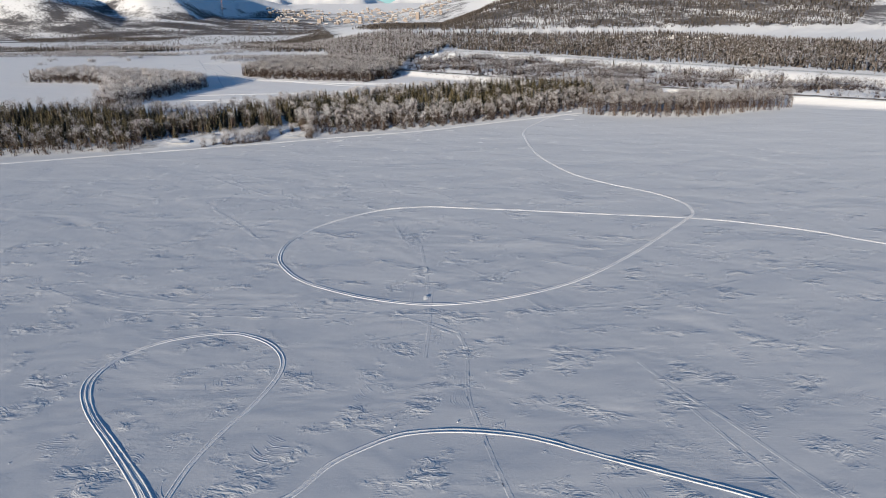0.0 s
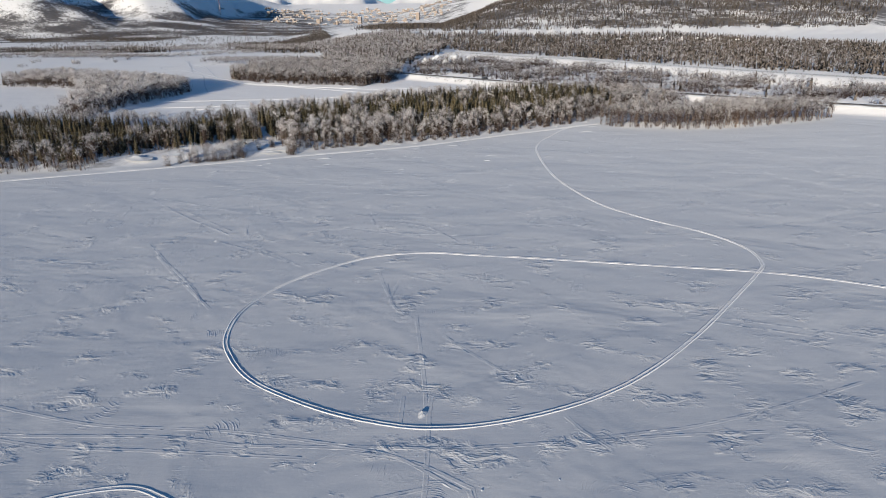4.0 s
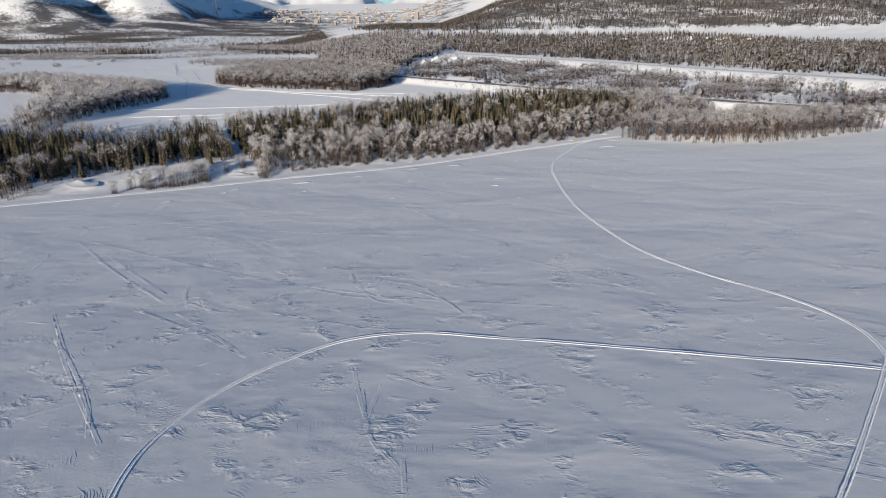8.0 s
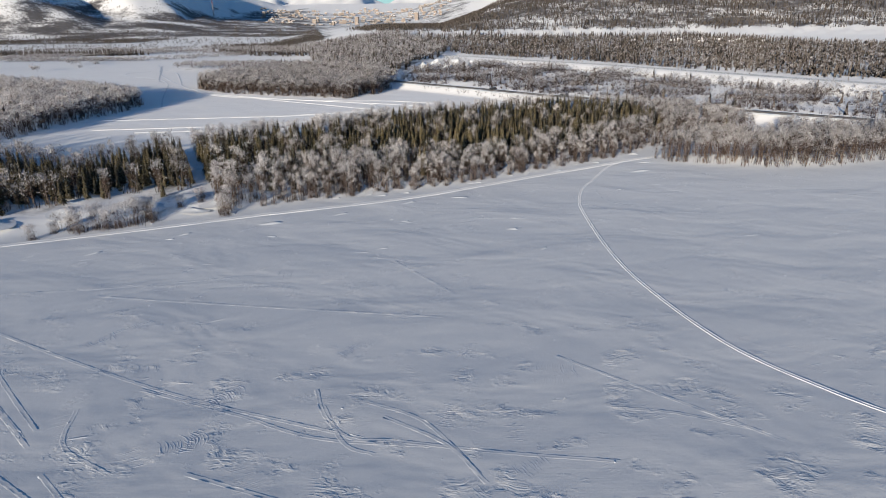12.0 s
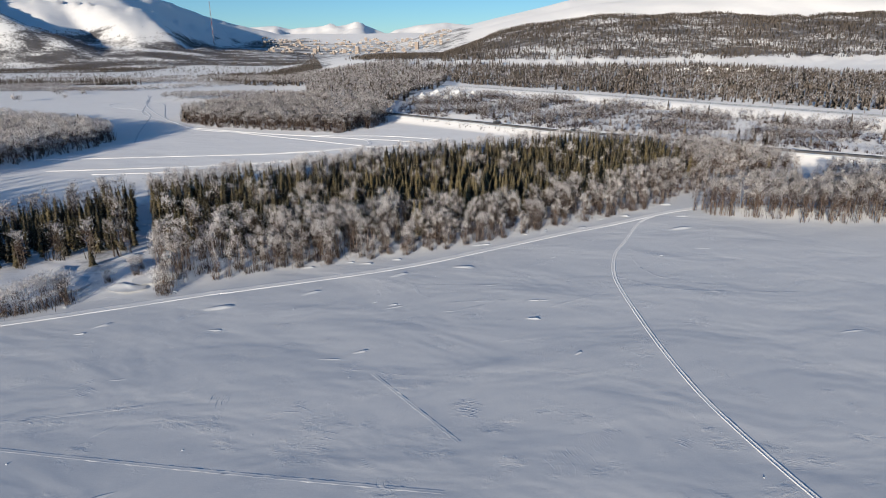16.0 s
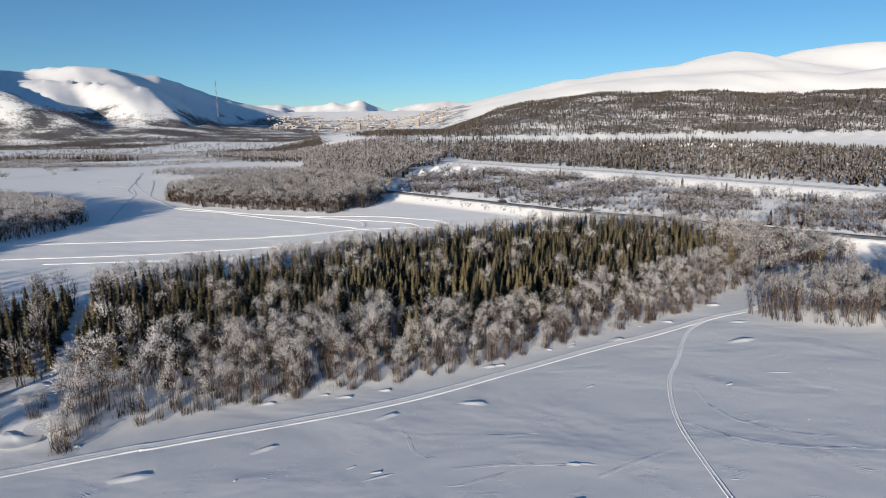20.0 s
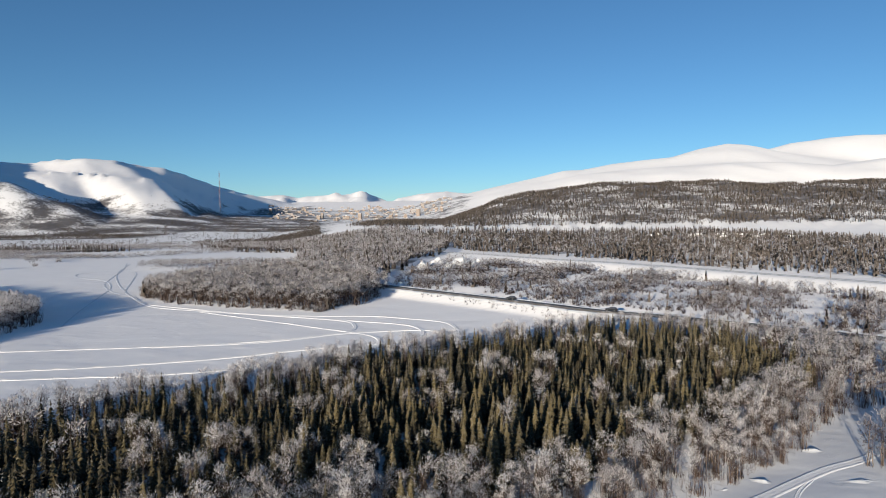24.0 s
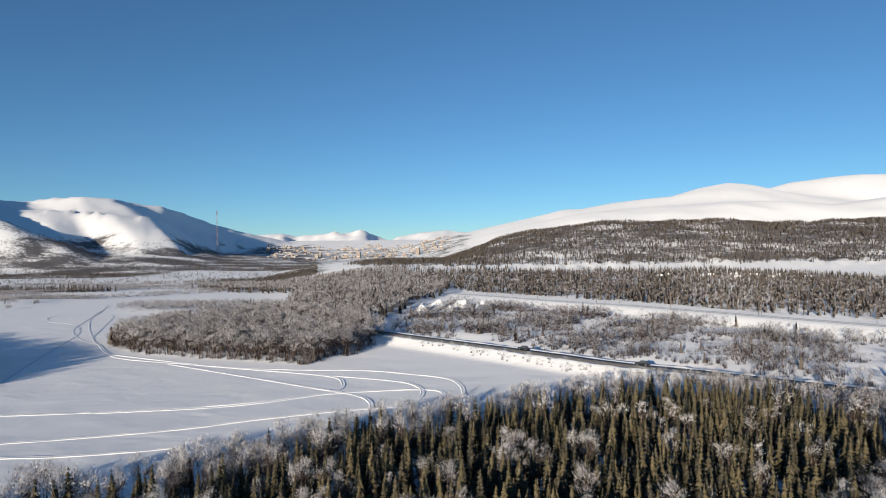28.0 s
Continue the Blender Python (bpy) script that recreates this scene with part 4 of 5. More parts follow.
def plain_scrub():
    """Low dark thickets in bands over the plain below the mountain."""
    w = Wood(TREE_MATS)
    r = np.random.default_rng(37)
    n = 32000
    ahead = 880 * (2250 / 880) ** r.uniform(size=n)
    u = r.uniform(-0.76, -0.2, n)
    x, y = u * ahead - 2.8, ahead + 218
    z = land(x, y)
    thick = lumps(x * 0.3, y, 170, 3) + 0.5 * lumps(x, y, 90, 6)
    bare = ((y - 0.2 * (x + 600) > 1070) & (y < 1380) & (x < -380)) | ((y > 1220) & (y < 1670) & (x > -600) & (x < -300))
    ok = (thick > r.uniform(-0.8, 0.35, n)) & (z + 30 * lumps(x, y, 200, 4) < 95) & ~(bare & (r.uniform(size=n) < 0.9))
    for x, y, z in zip(x[ok], y[ok], z[ok]):
        w.add(HILL_B[r.integers(3)], x, y, z - 0.4, r.uniform(0.3, 0.75), r.uniform(0, 6.28), r.uniform(0.1, 0.8), 1.5)
    w.link("plain_scrub", "dark low thickets in bands on the snowy plain", "bushes")


plain_scrub()


# ---- road and railway ----
def ribbon(name, line, profile, material, gap=1.0, lift=0.0, rough=0.0, seed=0, follow=False):
    """A strip along a curve. profile: offsets and heights from left to right."""
    p = curve_points(line, gap)
    way = np.gradient(p, axis=0)
    way /= np.linalg.norm(way, axis=1)[:, None]
    side = np.stack([way[:, 1], -way[:, 0]], 1)
    r = np.random.default_rng(seed)
    k = len(profile)
    off = np.array([q[0] for q in profile])[None, :] * np.ones((len(p), 1))
    high = np.array([q[1] for q in profile])[None, :] * np.ones((len(p), 1))
    if rough:
        off[:, 1:-1] += r.normal(0, rough * 0.6, (len(p), k - 2))
        slow = 1 + 0.5 * lumps(np.arange(len(p)) * gap, np.zeros(len(p)), 14, seed)[:, None]
        high = high * np.where(high > 0.02, np.clip(slow + r.normal(0, rough * 4, high.shape), 0.15, 2.2), 1)
    x, y = p[:, :1] + side[:, :1] * off, p[:, 1:] + side[:, 1:] * off
    z = high + lift + (land(p[:, 0], p[:, 1])[:, None] if follow else 0)
    i, j = np.meshgrid(np.arange(len(p) - 1), np.arange(k - 1), indexing="ij")
    q = np.stack([i * k + j, i * k + j + 1, (i + 1) * k + j + 1, (i + 1) * k + j], -1).reshape(-1, 4)[:, ::-1]
    return new(name, mesh_of(name, np.stack([x, y, z], -1).reshape(-1, 3), q, [material], smooth=False))


road = tagged(ribbon("road", ROAD, [(-3.6, -0.3), (-3.5, 0.05), (0, 0.12), (3.5, 0.05), (3.6, -0.3)], ASPHALT, 3, 2.9), "dark cleared asphalt road on a snowy bank", "road", kind="structure")
for name, o in (("road_snow_bank", -5.0), ("road_snow_bank", 5.0)):
    bank = ribbon(name, ROAD, [(o - 1.6, -0.5), (o - 0.9, 0.2), (o, 0.32), (o + 0.8, 0.2), (o + 1.5, -0.3)], GROUND_SNOW, 2, 2.75, 0.10, 9 + int(o))
    tagged(bank, "ploughed bank of snow along the road", "snow bank", kind="structure")
for o in (-2.6, -1.0, 2.2, 3.8):
    rail = ribbon("rail", RAIL, [(o - 0.05, 0), (o - 0.045, 0.09), (o + 0.045, 0.09), (o + 0.05, 0)], GREY_STEEL, 6, 0.12, follow=True)
    tagged(rail, "grey steel rail on a snow-covered trackbed", "rail", kind="structure")

# ---- snowmobile tracks on the lake ----
RUT = [(-0.62, -0.02), (-0.50, 0.07), (-0.38, 0.11), (-0.27, 0.02), (-0.10, 0.012), (0.0, 0.05), (0.10, 0.012), (0.27, 0.02), (0.38, 0.12), (0.52, 0.06), (0.64, -0.02)]
PACKED = [(-1.0, -0.02), (-0.82, 0.07), (-0.68, 0.10), (-0.52, 0.06), (-0.2, 0.065), (0.0, 0.08), (0.2, 0.065), (0.52, 0.06), (0.68, 0.11), (0.84, 0.07), (1.0, -0.02)]
LIGHT_RUT = [(-0.42, -0.02), (-0.33, 0.045), (-0.22, 0.01), (0.0, 0.012), (0.22, 0.01), (0.33, 0.05), (0.44, -0.02)]


def track(line, label, wide=1.0, high=1.0, shape=RUT, seed=1, gap=0.6, snow=SNOW, rough=0.022):
    ob = ribbon("snowmobile_track", line, [(a * wide, b * high if b > 0 else b) for a, b in shape], snow, gap, 0.006, rough, seed)
    return tagged(ob, label, "track", kind="structure")


SMALL_LOOP = [(-27.3, 45.4), (-34.1, 52.9), (-39.3, 58.4), (-42.5, 63.5), (-43.2, 67.2), (-42.0, 71.4), (-37.7, 75.4), (-30.6, 77.3), (-26.3, 76.0), (-22.8, 73.2), (-20.8, 69.5), (-20.6, 65.5), (-21.8, 60.2), (-23.6, 55.6), (-25.2, 50.2), (-25.8, 44.0), (-27, 30), (-26, 0)]
track([(-10, 0), (-19, 34)] + SMALL_LOOP, "deep snowmobile loop pressed into the lake snow", 0.58, 0.5, seed=2)
track([(-11, 0), (-19.9, 34), (-28.1, 45.4), (-34.8, 53.0), (-40.0, 58.7), (-43.1, 63.4), (-43.7, 67.2), (-42.3, 71.6)], "deep snowmobile loop pressed into the lake snow", 0.58, 0.5, seed=3)
track([(-26, 38), (-16, 44.4), (-13.9, 46.1), (-11.6, 49.6), (-8.6, 52.1), (-4.7, 54.3), (0.1, 54.9), (4.8, 54.5), (8.9, 53.6), (14.2, 51.2), (18.2, 49.3), (23.4, 47.0), (28.2, 44.7), (45, 36), (70, 20)], "curved snowmobile track in crusted snow", 0.62, 0.55, seed=5)
LOOP = [(120, 84), (83.5, 110.5), (75.2, 117.3), (64, 123.6), (52.5, 127.6), (34.2, 131.2), (16.5, 134.8), (5.9, 136.6), (-3.6, 138.1), (-13.2, 136.3), (-21.3, 130.3), (-27.1, 123.2), (-30.4, 114.8), (-30.4, 107.3), (-28.4, 101.8), (-23.5, 95.3), (-14.9, 89.7), (-7.5, 86.8), (-1.4, 85.8), (5.5, 86.7), (12.9, 89.2), (19.6, 92.8), (25.1, 97.0), (31.0, 102.6), (37.2, 109.2), (45.8, 119.2), (52.0, 126.6), (55.4, 131.6), (55.9, 139.5), (51.5, 148.4), (43.5, 157.0), (35.9, 169.0), (31.0, 188.5), (29.6, 204.6), (29.9, 225.8), (31.0, 236.6), (34.4, 248), (38.8, 256.5), (46.0, 270.5), (52, 277)]
track(LOOP, "long curling snowmobile track across the lake", 0.58, 0.62, seed=6)
TRAIL = [(-420, 90), (-260, 146), (-150, 186), (-110, 201), (-73, 215), (-58, 221), (-41, 228.3), (-36, 230), (-8.8, 240.8), (10, 252), (27, 262.6), (38, 268.8), (55, 279.5), (66, 285), (80, 297), (100, 309)]
track(TRAIL, "well-used snowmobile trail along the wooded shore", 1.0, 0.85, PACKED, 7)
FAR_TRACKS = [
    [(-175, 368), (-113.0, 373.5), (-86.6, 376.5), (-61.1, 381.7), (-38.1, 392.0), (-25.9, 395.6), (-11.5, 397.7), (-4.2, 395.8), (-2.3, 390.1), (-4.8, 383.7), (-14.9, 378.1), (-28.8, 374.2), (-47.8, 366.7), (-64.0, 359), (-96.6, 350.4), (-140, 345)],
    [(-157.4, 498.7), (-140.1, 473.6), (-125.5, 462.8), (-79.1, 437.8), (-53.6, 430.8), (-30.1, 428.3), (-14.4, 421.4), (-1.6, 413.2), (2.5, 403.0), (3.3, 391)],
    [(-143.8, 478.3), (-126.8, 458.9), (-95.8, 444.6), (-67.3, 431.7), (-40.0, 420.2), (-17.3, 409.9), (-10.0, 401.4), (-8.4, 392.5), (-10.1, 381)],
    [(-102.2, 445.0), (-65.3, 419.0), (-39.8, 400.8), (-26.9, 391.4), (-22.1, 383.3), (-20.7, 375)],
    [(-79.1, 437.8), (-52.4, 425.7), (-37.7, 417.3), (-33.2, 408.4), (-32.9, 398.9), (-38.1, 392.0), (-59.2, 380.4), (-90, 375)],
    [(-120, 338), (-89.7, 340.7), (-81.1, 341.0), (-68.8, 343.0), (-58, 346), (-46, 350)],
    [(-158.2, 498.7), (-178.2, 519.0), (-201.8, 554.3), (-220.6, 597.8), (-248.3, 667.3), (-278.2, 730.5)],
    [(-158.2, 498.7), (-171.0, 518.3), (-200.4, 566.9), (-235.5, 633.6), (-269.3, 718.3)],
    [(-158.2, 498.7), (-173.3, 522.6), (-194.4, 571.7), (-221.4, 631.9), (-246.1, 667.0)],
    [(-141.2, 413.2), (-158.0, 454.9), (-174.8, 500.1), (-191.2, 541.4), (-216, 580), (-242.6, 600), (-261.1, 629.3), (-251.1, 650.9)],
]
for n, line in enumerate(FAR_TRACKS):
    track(line, "snowmobile track curving over the far arm of the lake", 0.72 if n < 6 else 0.42, 1.4 if n < 6 else 0.8, PACKED, 20 + n, 1.0, SNOW if n < 6 else GROUND_SNOW)
FAINT = [
    [(-71.0, 178.3), (-45.1, 164.5), (-28.2, 156.7), (-9.3, 149.9)],
    [(-62.0, 166.5), (-53.5, 158.4), (-44.7, 150.6)],
    [(-62.8, 170.3), (-51.9, 159.4), (-44.1, 151.9)],
    [(-39.4, 145.0), (-33.1, 139.4), (-27.2, 133.7)],
    [(-41.8, 155.5), (-39.7, 149.3), (-32.9, 144.9)],
    [(-55.4, 185.9), (-27.0, 181.2), (-0.8, 177.3)],
    [(-25.6, 144.9), (-11.4, 139.9), (-0.9, 138.8)],
    [(-10.9, 133.5), (-6.0, 135.8), (-0.9, 134.8)],
    [(24.5, 68.5), (27.2, 62.1), (30.5, 56.1), (33.6, 49.2), (40, 36)], [(25.8, 63.9), (28.9, 53.7), (31.3, 46.9), (35, 36)],
    [(1.8, 76.5), (2.8, 71.8), (2.7, 61.4), (3.9, 54.1), (5.9, 45.1), (9, 34)], [(-21.6, 83.3), (-7.2, 82.0), (1.0, 76.5)],
    [(-64.2, 92.6), (-50.7, 85.9), (-30.5, 84.8), (-21.6, 83.3)], [(-15.8, 159.0), (-14.0, 154.0), (-10.7, 150.1), (-6.0, 149.5), (4.2, 147.6), (16, 146)],
    [(-9.6, 156.4), (-3.8, 153.3), (-0.2, 148.6), (2.3, 144.4)], [(-36.4, 159.4), (-23.5, 154.2), (-14.2, 150.1), (-2.5, 148.6)],
    [(13.3, 166.0), (25.1, 155.9), (33.4, 148.8)], [(-0.4, 106.2), (2.6, 102.0), (6.9, 96.8)], [(-53.6, 138.6), (-45.9, 128.2), (-35.5, 115.1)],
    [(-7.6, 125.3), (-8.5, 117.3), (-4.8, 111.1)], [(-10.0, 200.1), (-4.1, 192.0), (0.8, 185.2)], [(-36.4, 192.7), (-55.9, 188.9), (-80, 186)],
    [(25, 116.4), (32.6, 113.7), (50.3, 106.8), (70, 100)], [(34.2, 110.8), (50.3, 104.8)], [(14.0, 85.2), (16.5, 82.3)], [(26.3, 47.0), (31.3, 46.9)],
    [(-1.0, 94), (-2.0, 90), (-2.2, 78), (-2.6, 70)], [(-75, 110), (-50, 118), (-30, 131)], [(30, 235), (40, 228), (60, 226)],
    [(-57.3, 92.6), (-47.6, 89.5), (-37.3, 86.8), (-23.4, 85.6), (-9.8, 82.9)],
    [(-53.0, 86.1), (-41.5, 83.4), (-29.5, 82.5), (-14.6, 81.2)],
    [(-9.8, 82.9), (0.4, 82.5), (12.1, 83.3)],
    [(-4.4, 112.3), (-3.0, 97.5), (-2.4, 89.0)],
    [(12.8, 87.7), (14.3, 84.8), (16.0, 82.2)],
    [(14.0, 83.6), (20.2, 84.7), (26.4, 85.8), (36.6, 89.0), (49.1, 93.8)],
    [(13.3, 83.2), (21.9, 84.1), (33.3, 84.7)],
    [(2.1, 76.8), (2.5, 74.1), (3.0, 71.2)],
    [(-5.1, 91.7), (-5.2, 86.5)],
    [(-9.7, 82.0), (-3.3, 80.3), (2.1, 76.8)],
    [(11.8, 72.3), (17.6, 71.3), (26.6, 72.1)],
    [(-11.6, 74.3), (-6.6, 75.6), (-2.0, 76.9)],
    [(-9.8, 124.3), (-8.3, 116.8), (-6.2, 112.3)],
    [(-52.8, 137.2), (-46.0, 129.4), (-38.3, 118.7)],
    [(-60.1, 118.0), (-58.7, 127.7), (-54.6, 132.5)],
    [(-56.8, 91.9), (-51.2, 89.8)],
    [(37.6, 84.0), (39.8, 82.1), (42.4, 81.2)],
    [(-71.7, 162.5), (-72.4, 167.1), (-73.4, 172.2)],
    [(-71.9, 177.6), (-56.3, 161.0), (-43.3, 149.1)],
    [(-45.3, 145.9), (-35.8, 139.8), (-25.4, 132.1)],
    [(-14.4, 155.7), (-11.2, 149.2), (-7.9, 147.4)],
    [(-7.5, 153.6), (-0.8, 148.9), (2.9, 143.2)],
    [(-58.5, 146.2), (-49.5, 133.7), (-41.2, 123.3), (-37.2, 116.1)],
    [(-11.5, 129.6), (-9.9, 122.8), (-8.0, 116.4)],
    [(-5.7, 126.9), (-2.0, 124.9), (0.9, 124.2)],
    [(17.7, 154.8), (24.1, 153.7), (31.4, 150.7)],
    [(-0.1, 223.1), (6.9, 223.9), (14.2, 223.6)],
    [(1.0, 219.8), (6.0, 222.0)],
    [(16.5, 221.0), (20.4, 223.3), (27.1, 227.0)],
    [(4.5, 230.8), (11.4, 231.2)],
    [(37.0, 246.2), (36.9, 239.3), (38.8, 234.1), (42.1, 234.5)],
    [(38.8, 234.1), (43.9, 230.8), (49.0, 229.7)],
    [(-5.9, 231.3), (-4.6, 227.0), (-2.1, 225.4)],
]
for n, line in enumerate(FAINT):
    track(line, "faint half-blown snowmobile track", 0.72, 0.15, LIGHT_RUT, 60 + n, 0.4, GROUND_SNOW, 0.06)


# ---- drifts, ripples and clods of snow on the ice ----
def mound(x, y, long, wide, high, turn, label):
    """A drift that runs out thinly on all sides, steeper on the lee."""
    rings, around = 9, 22
    v, f = [], []
    for i in range(rings):
        q = 1.35 * (i + 1) / rings
        for k in range(around):
            a = 2 * math.pi * k / around
            px, py = q * math.cos(a), q * math.sin(a)
            n = noise.noise(Vector((px * 1.3 + x, py * 1.3 + y, 0)))
            e = 1 + 0.45 * noise.noise(Vector((2 * math.cos(a) + x, 2 * math.sin(a), y)))
            h = math.exp(-(q * 1.55 / e) ** 2) * (1 + 0.5 * n) * (1.25 if px > 0 else 0.9)
            v.append(((px + (0.25 if px > 0 else 0.0) * h) * long, py * wide, high * h - 0.035 * q))
    for i in range(rings - 1):
        for k in range(around):
            f.append((i * around + k, (i + 1) * around + k, (i + 1) * around + (k + 1) % around, i * around + (k + 1) % around))
    v.append((0, 0, high * 1.02))
    bm = bmesh.new()
    bv = [bm.verts.new(p) for p in v]
    for q in f:
        bm.faces.new([bv[k] for k in q])
    for k in range(around):
        bm.faces.new([bv[-1], bv[k], bv[(k + 1) % around]])
    for face in bm.faces:
        face.smooth = True
    ob = part("snow_mound", bm, GROUND_SNOW, None, label)
    tagged(ob, label, "snow mound", "mounds of drifted snow")
    ob.matrix_basis = pose(x, y, float(land(x, y)), 0, 0, turn)
    return ob


for n, (x, y, s) in enumerate([(-37.5, 222, 1.3), (-23.6, 228, 0.9), (3.1, 240.5, 1.1), (-8.8, 236.7, 1.0), (-12.4, 206, 0.6), (-35.2, 213.5, 0.6), (-53.1, 215.4, 0.8), (-9, 222.5, 0.5), (-55, 212.6, 0.5), (17.7, 205, 0.5), (13, 216.5, 0.7), (53.5, 265.2, 1.5), (-12.1, 223.6, 0.4), (14.2, 223.8, 0.6), (21.4, 245.8, 0.5), (42.7, 246, 0.5), (58, 276, 1.0), (-66, 205, 0.8), (-16, 243, 0.8), (8, 254.5, 0.8), (22, 263, 0.7)]):
    mound(x, y, 2.3 * s, 0.8 * s, 0.17 * s, 18 + 25 * math.sin(n * 2.3), "low wind-blown mound of snow on the lake ice")
mound(-2.8, 88.3, 0.9, 0.5, 0.26, 70, "small steep heap of snow beside the track")
dr = np.random.default_rng(61)
for n in range(16):
    x = dr.uniform(-62, 60)
    y = dr.uniform(165, 226) + 0.5 * x
    s = dr.uniform(0.35, 0.95)
    mound(x, y, 3.4 * s, 0.5 * s, 0.055 * s, 14 + dr.normal(0, 14), "long thin drift of wind-blown snow on the lake")
for n, (x, y, s) in enumerate([(-60.2, 241, 2.0), (-55.5, 244, 1.5), (-63.7, 245, 1.5), (-52.5, 236, 2.0), (-72, 236, 2.2), (-66, 232, 1.6), (-84, 228, 2.2), (-94, 220, 2.0), (-57, 231, 1.5)]):
    mound(x, y, 2.1 * s, 1.3 * s, 0.24 * s, 20 * n, "rounded snowdrift in the clearing of the wood")
for n, (x, y, s) in enumerate([(10, 618, 7.0), (-6, 628, 5.5), (20, 606, 4.4), (-15, 606, 4.6), (3, 600, 3.6), (26, 622, 4.0), (-30, 512, 2.2), (-24, 522, 2.5), (-36, 530, 2.6)]):
    mound(x, y, 1.2 * s, 1.0 * s, 0.75 * s, 35 * n, "heap of ploughed snow beyond the road")

hummock = np.random.default_rng(67)
for x, y in curve_points(FRONT[5:-1], 6.5):
    s = hummock.uniform(0.35, 1.1)
    if hummock.uniform() < 0.35:
        continue
    mound(x + hummock.normal(0, 2) + 0.6, y - hummock.uniform(-1.5, 3.0), 2.0 * s, 1.0 * s, 0.25 * s, 24 + hummock.normal(0, 25), "rounded hummock of snow at the foot of the birches")

LAKE = [(-230, 20), (-160, 178), (-108, 198), (-70, 213), (-35, 227), (10, 249), (55, 277), (95, 262), (160, 270), (250, 230), (190, 20)]


def ripples():
    """Short curved ridges that the wind has raised, in patches."""
    r = np.random.default_rng(41)
    v, f = [], []
    for _ in range(900):
        cx, cy = r.uniform(-110, 120), 25 + 200 * r.uniform() ** 1.9
        if not inside(LAKE, np.array([cx]), np.array([cy]))[0]:
            continue
        turn, bend, tall = r.normal(0.35, 0.8), r.choice([-1, 1]) * r.uniform(0.05, 0.26), r.uniform(0.5, 1.1)
        count, gap, long = r.integers(5, 16), r.uniform(0.25, 0.38), r.uniform(1.2, 3.4)
        c, s = math.cos(turn), math.sin(turn)
        for k in range(count):
            q0, n = r.normal(0, 0.14 * long), max(6, int(long * 3.2))
            size = r.uniform(0.55, 1.25)
            ph, wob = r.uniform(0, 6.28), r.uniform(0.02, 0.09)
            i = len(v)
            for t in np.linspace(-1, 1, n):
                a = q0 + t * long * 0.5 * size
                b = (k - count / 2) * gap + bend * a * a + wob * math.sin(a * 3.1 + ph) + r.normal(0, 0.02)
                h = 0.025 * size * tall * (1 - t * t) * r.uniform(0.5, 1.2) + 0.004
                for o, z in ((-0.07, -0.012), (0.0, h), (0.09, -0.012)):
                    v.append((cx + a * c - (b + o) * s, cy + a * s + (b + o) * c, z))
            for t in range(n - 1):
                for o in (0, 1):
                    g = i + 3 * t + o
                    f.append((g, g + 3, g + 4, g + 1))
    ob = new("snow_ripples", mesh_of("snow_ripples", v, f, [GROUND_SNOW], smooth=True))
    tagged(ob, "patches of wind ripples in the crusted lake snow", "snow", kind="stuff")


def clods():
    r = np.random.default_rng(43)
    v, f = [], []
    base = np.array([(1.2, 0, 0), (0.3, 1.1, 0), (-0.9, 0.65, 0), (-0.9, -0.6, 0), (0.3, -1.1, 0), (0.6, 0, 0.7), (0.1, 0.6, 0.75), (-0.5, 0.3, 0.7), (-0.5, -0.3, 0.8), (0.1, -0.6, 0.7), (0.0, 0, 1)])
    for _ in range(420):
        cx, cy = r.uniform(-110, 120), 25 + 225 * r.uniform() ** 1.2
        if not inside(LAKE, np.array([cx]), np.array([cy]))[0]:
            continue
        s = r.uniform(0.05, 0.14)
        p = base * (s, s * r.uniform(0.6, 1.4), s * r.uniform(0.5, 0.9)) * r.uniform(0.8, 1.2, (11, 3)) - (0, 0, 0.02)
        a = r.uniform(0, 6.28)
        i = len(v)
        v += [(cx + x * math.cos(a) - y * math.sin(a), cy + x * math.sin(a) + y * math.cos(a), z) for x, y, z in p]
        f += [(i + k, i + (k + 1) % 5, i + 5 + k) for k in range(5)] + [(i + (k + 1) % 5, i + 5 + (k + 1) % 5, i + 5 + k) for k in range(5)] + [(i + 5 + k, i + 5 + (k + 1) % 5, i + 10) for k in range(5)]
    ob = new("snow_clods", mesh_of("snow_clods", v, f, [GROUND_SNOW]))
    tagged(ob, "scattered clods of broken snow crust on the lake", "snow", kind="stuff")


ripples()
clods()


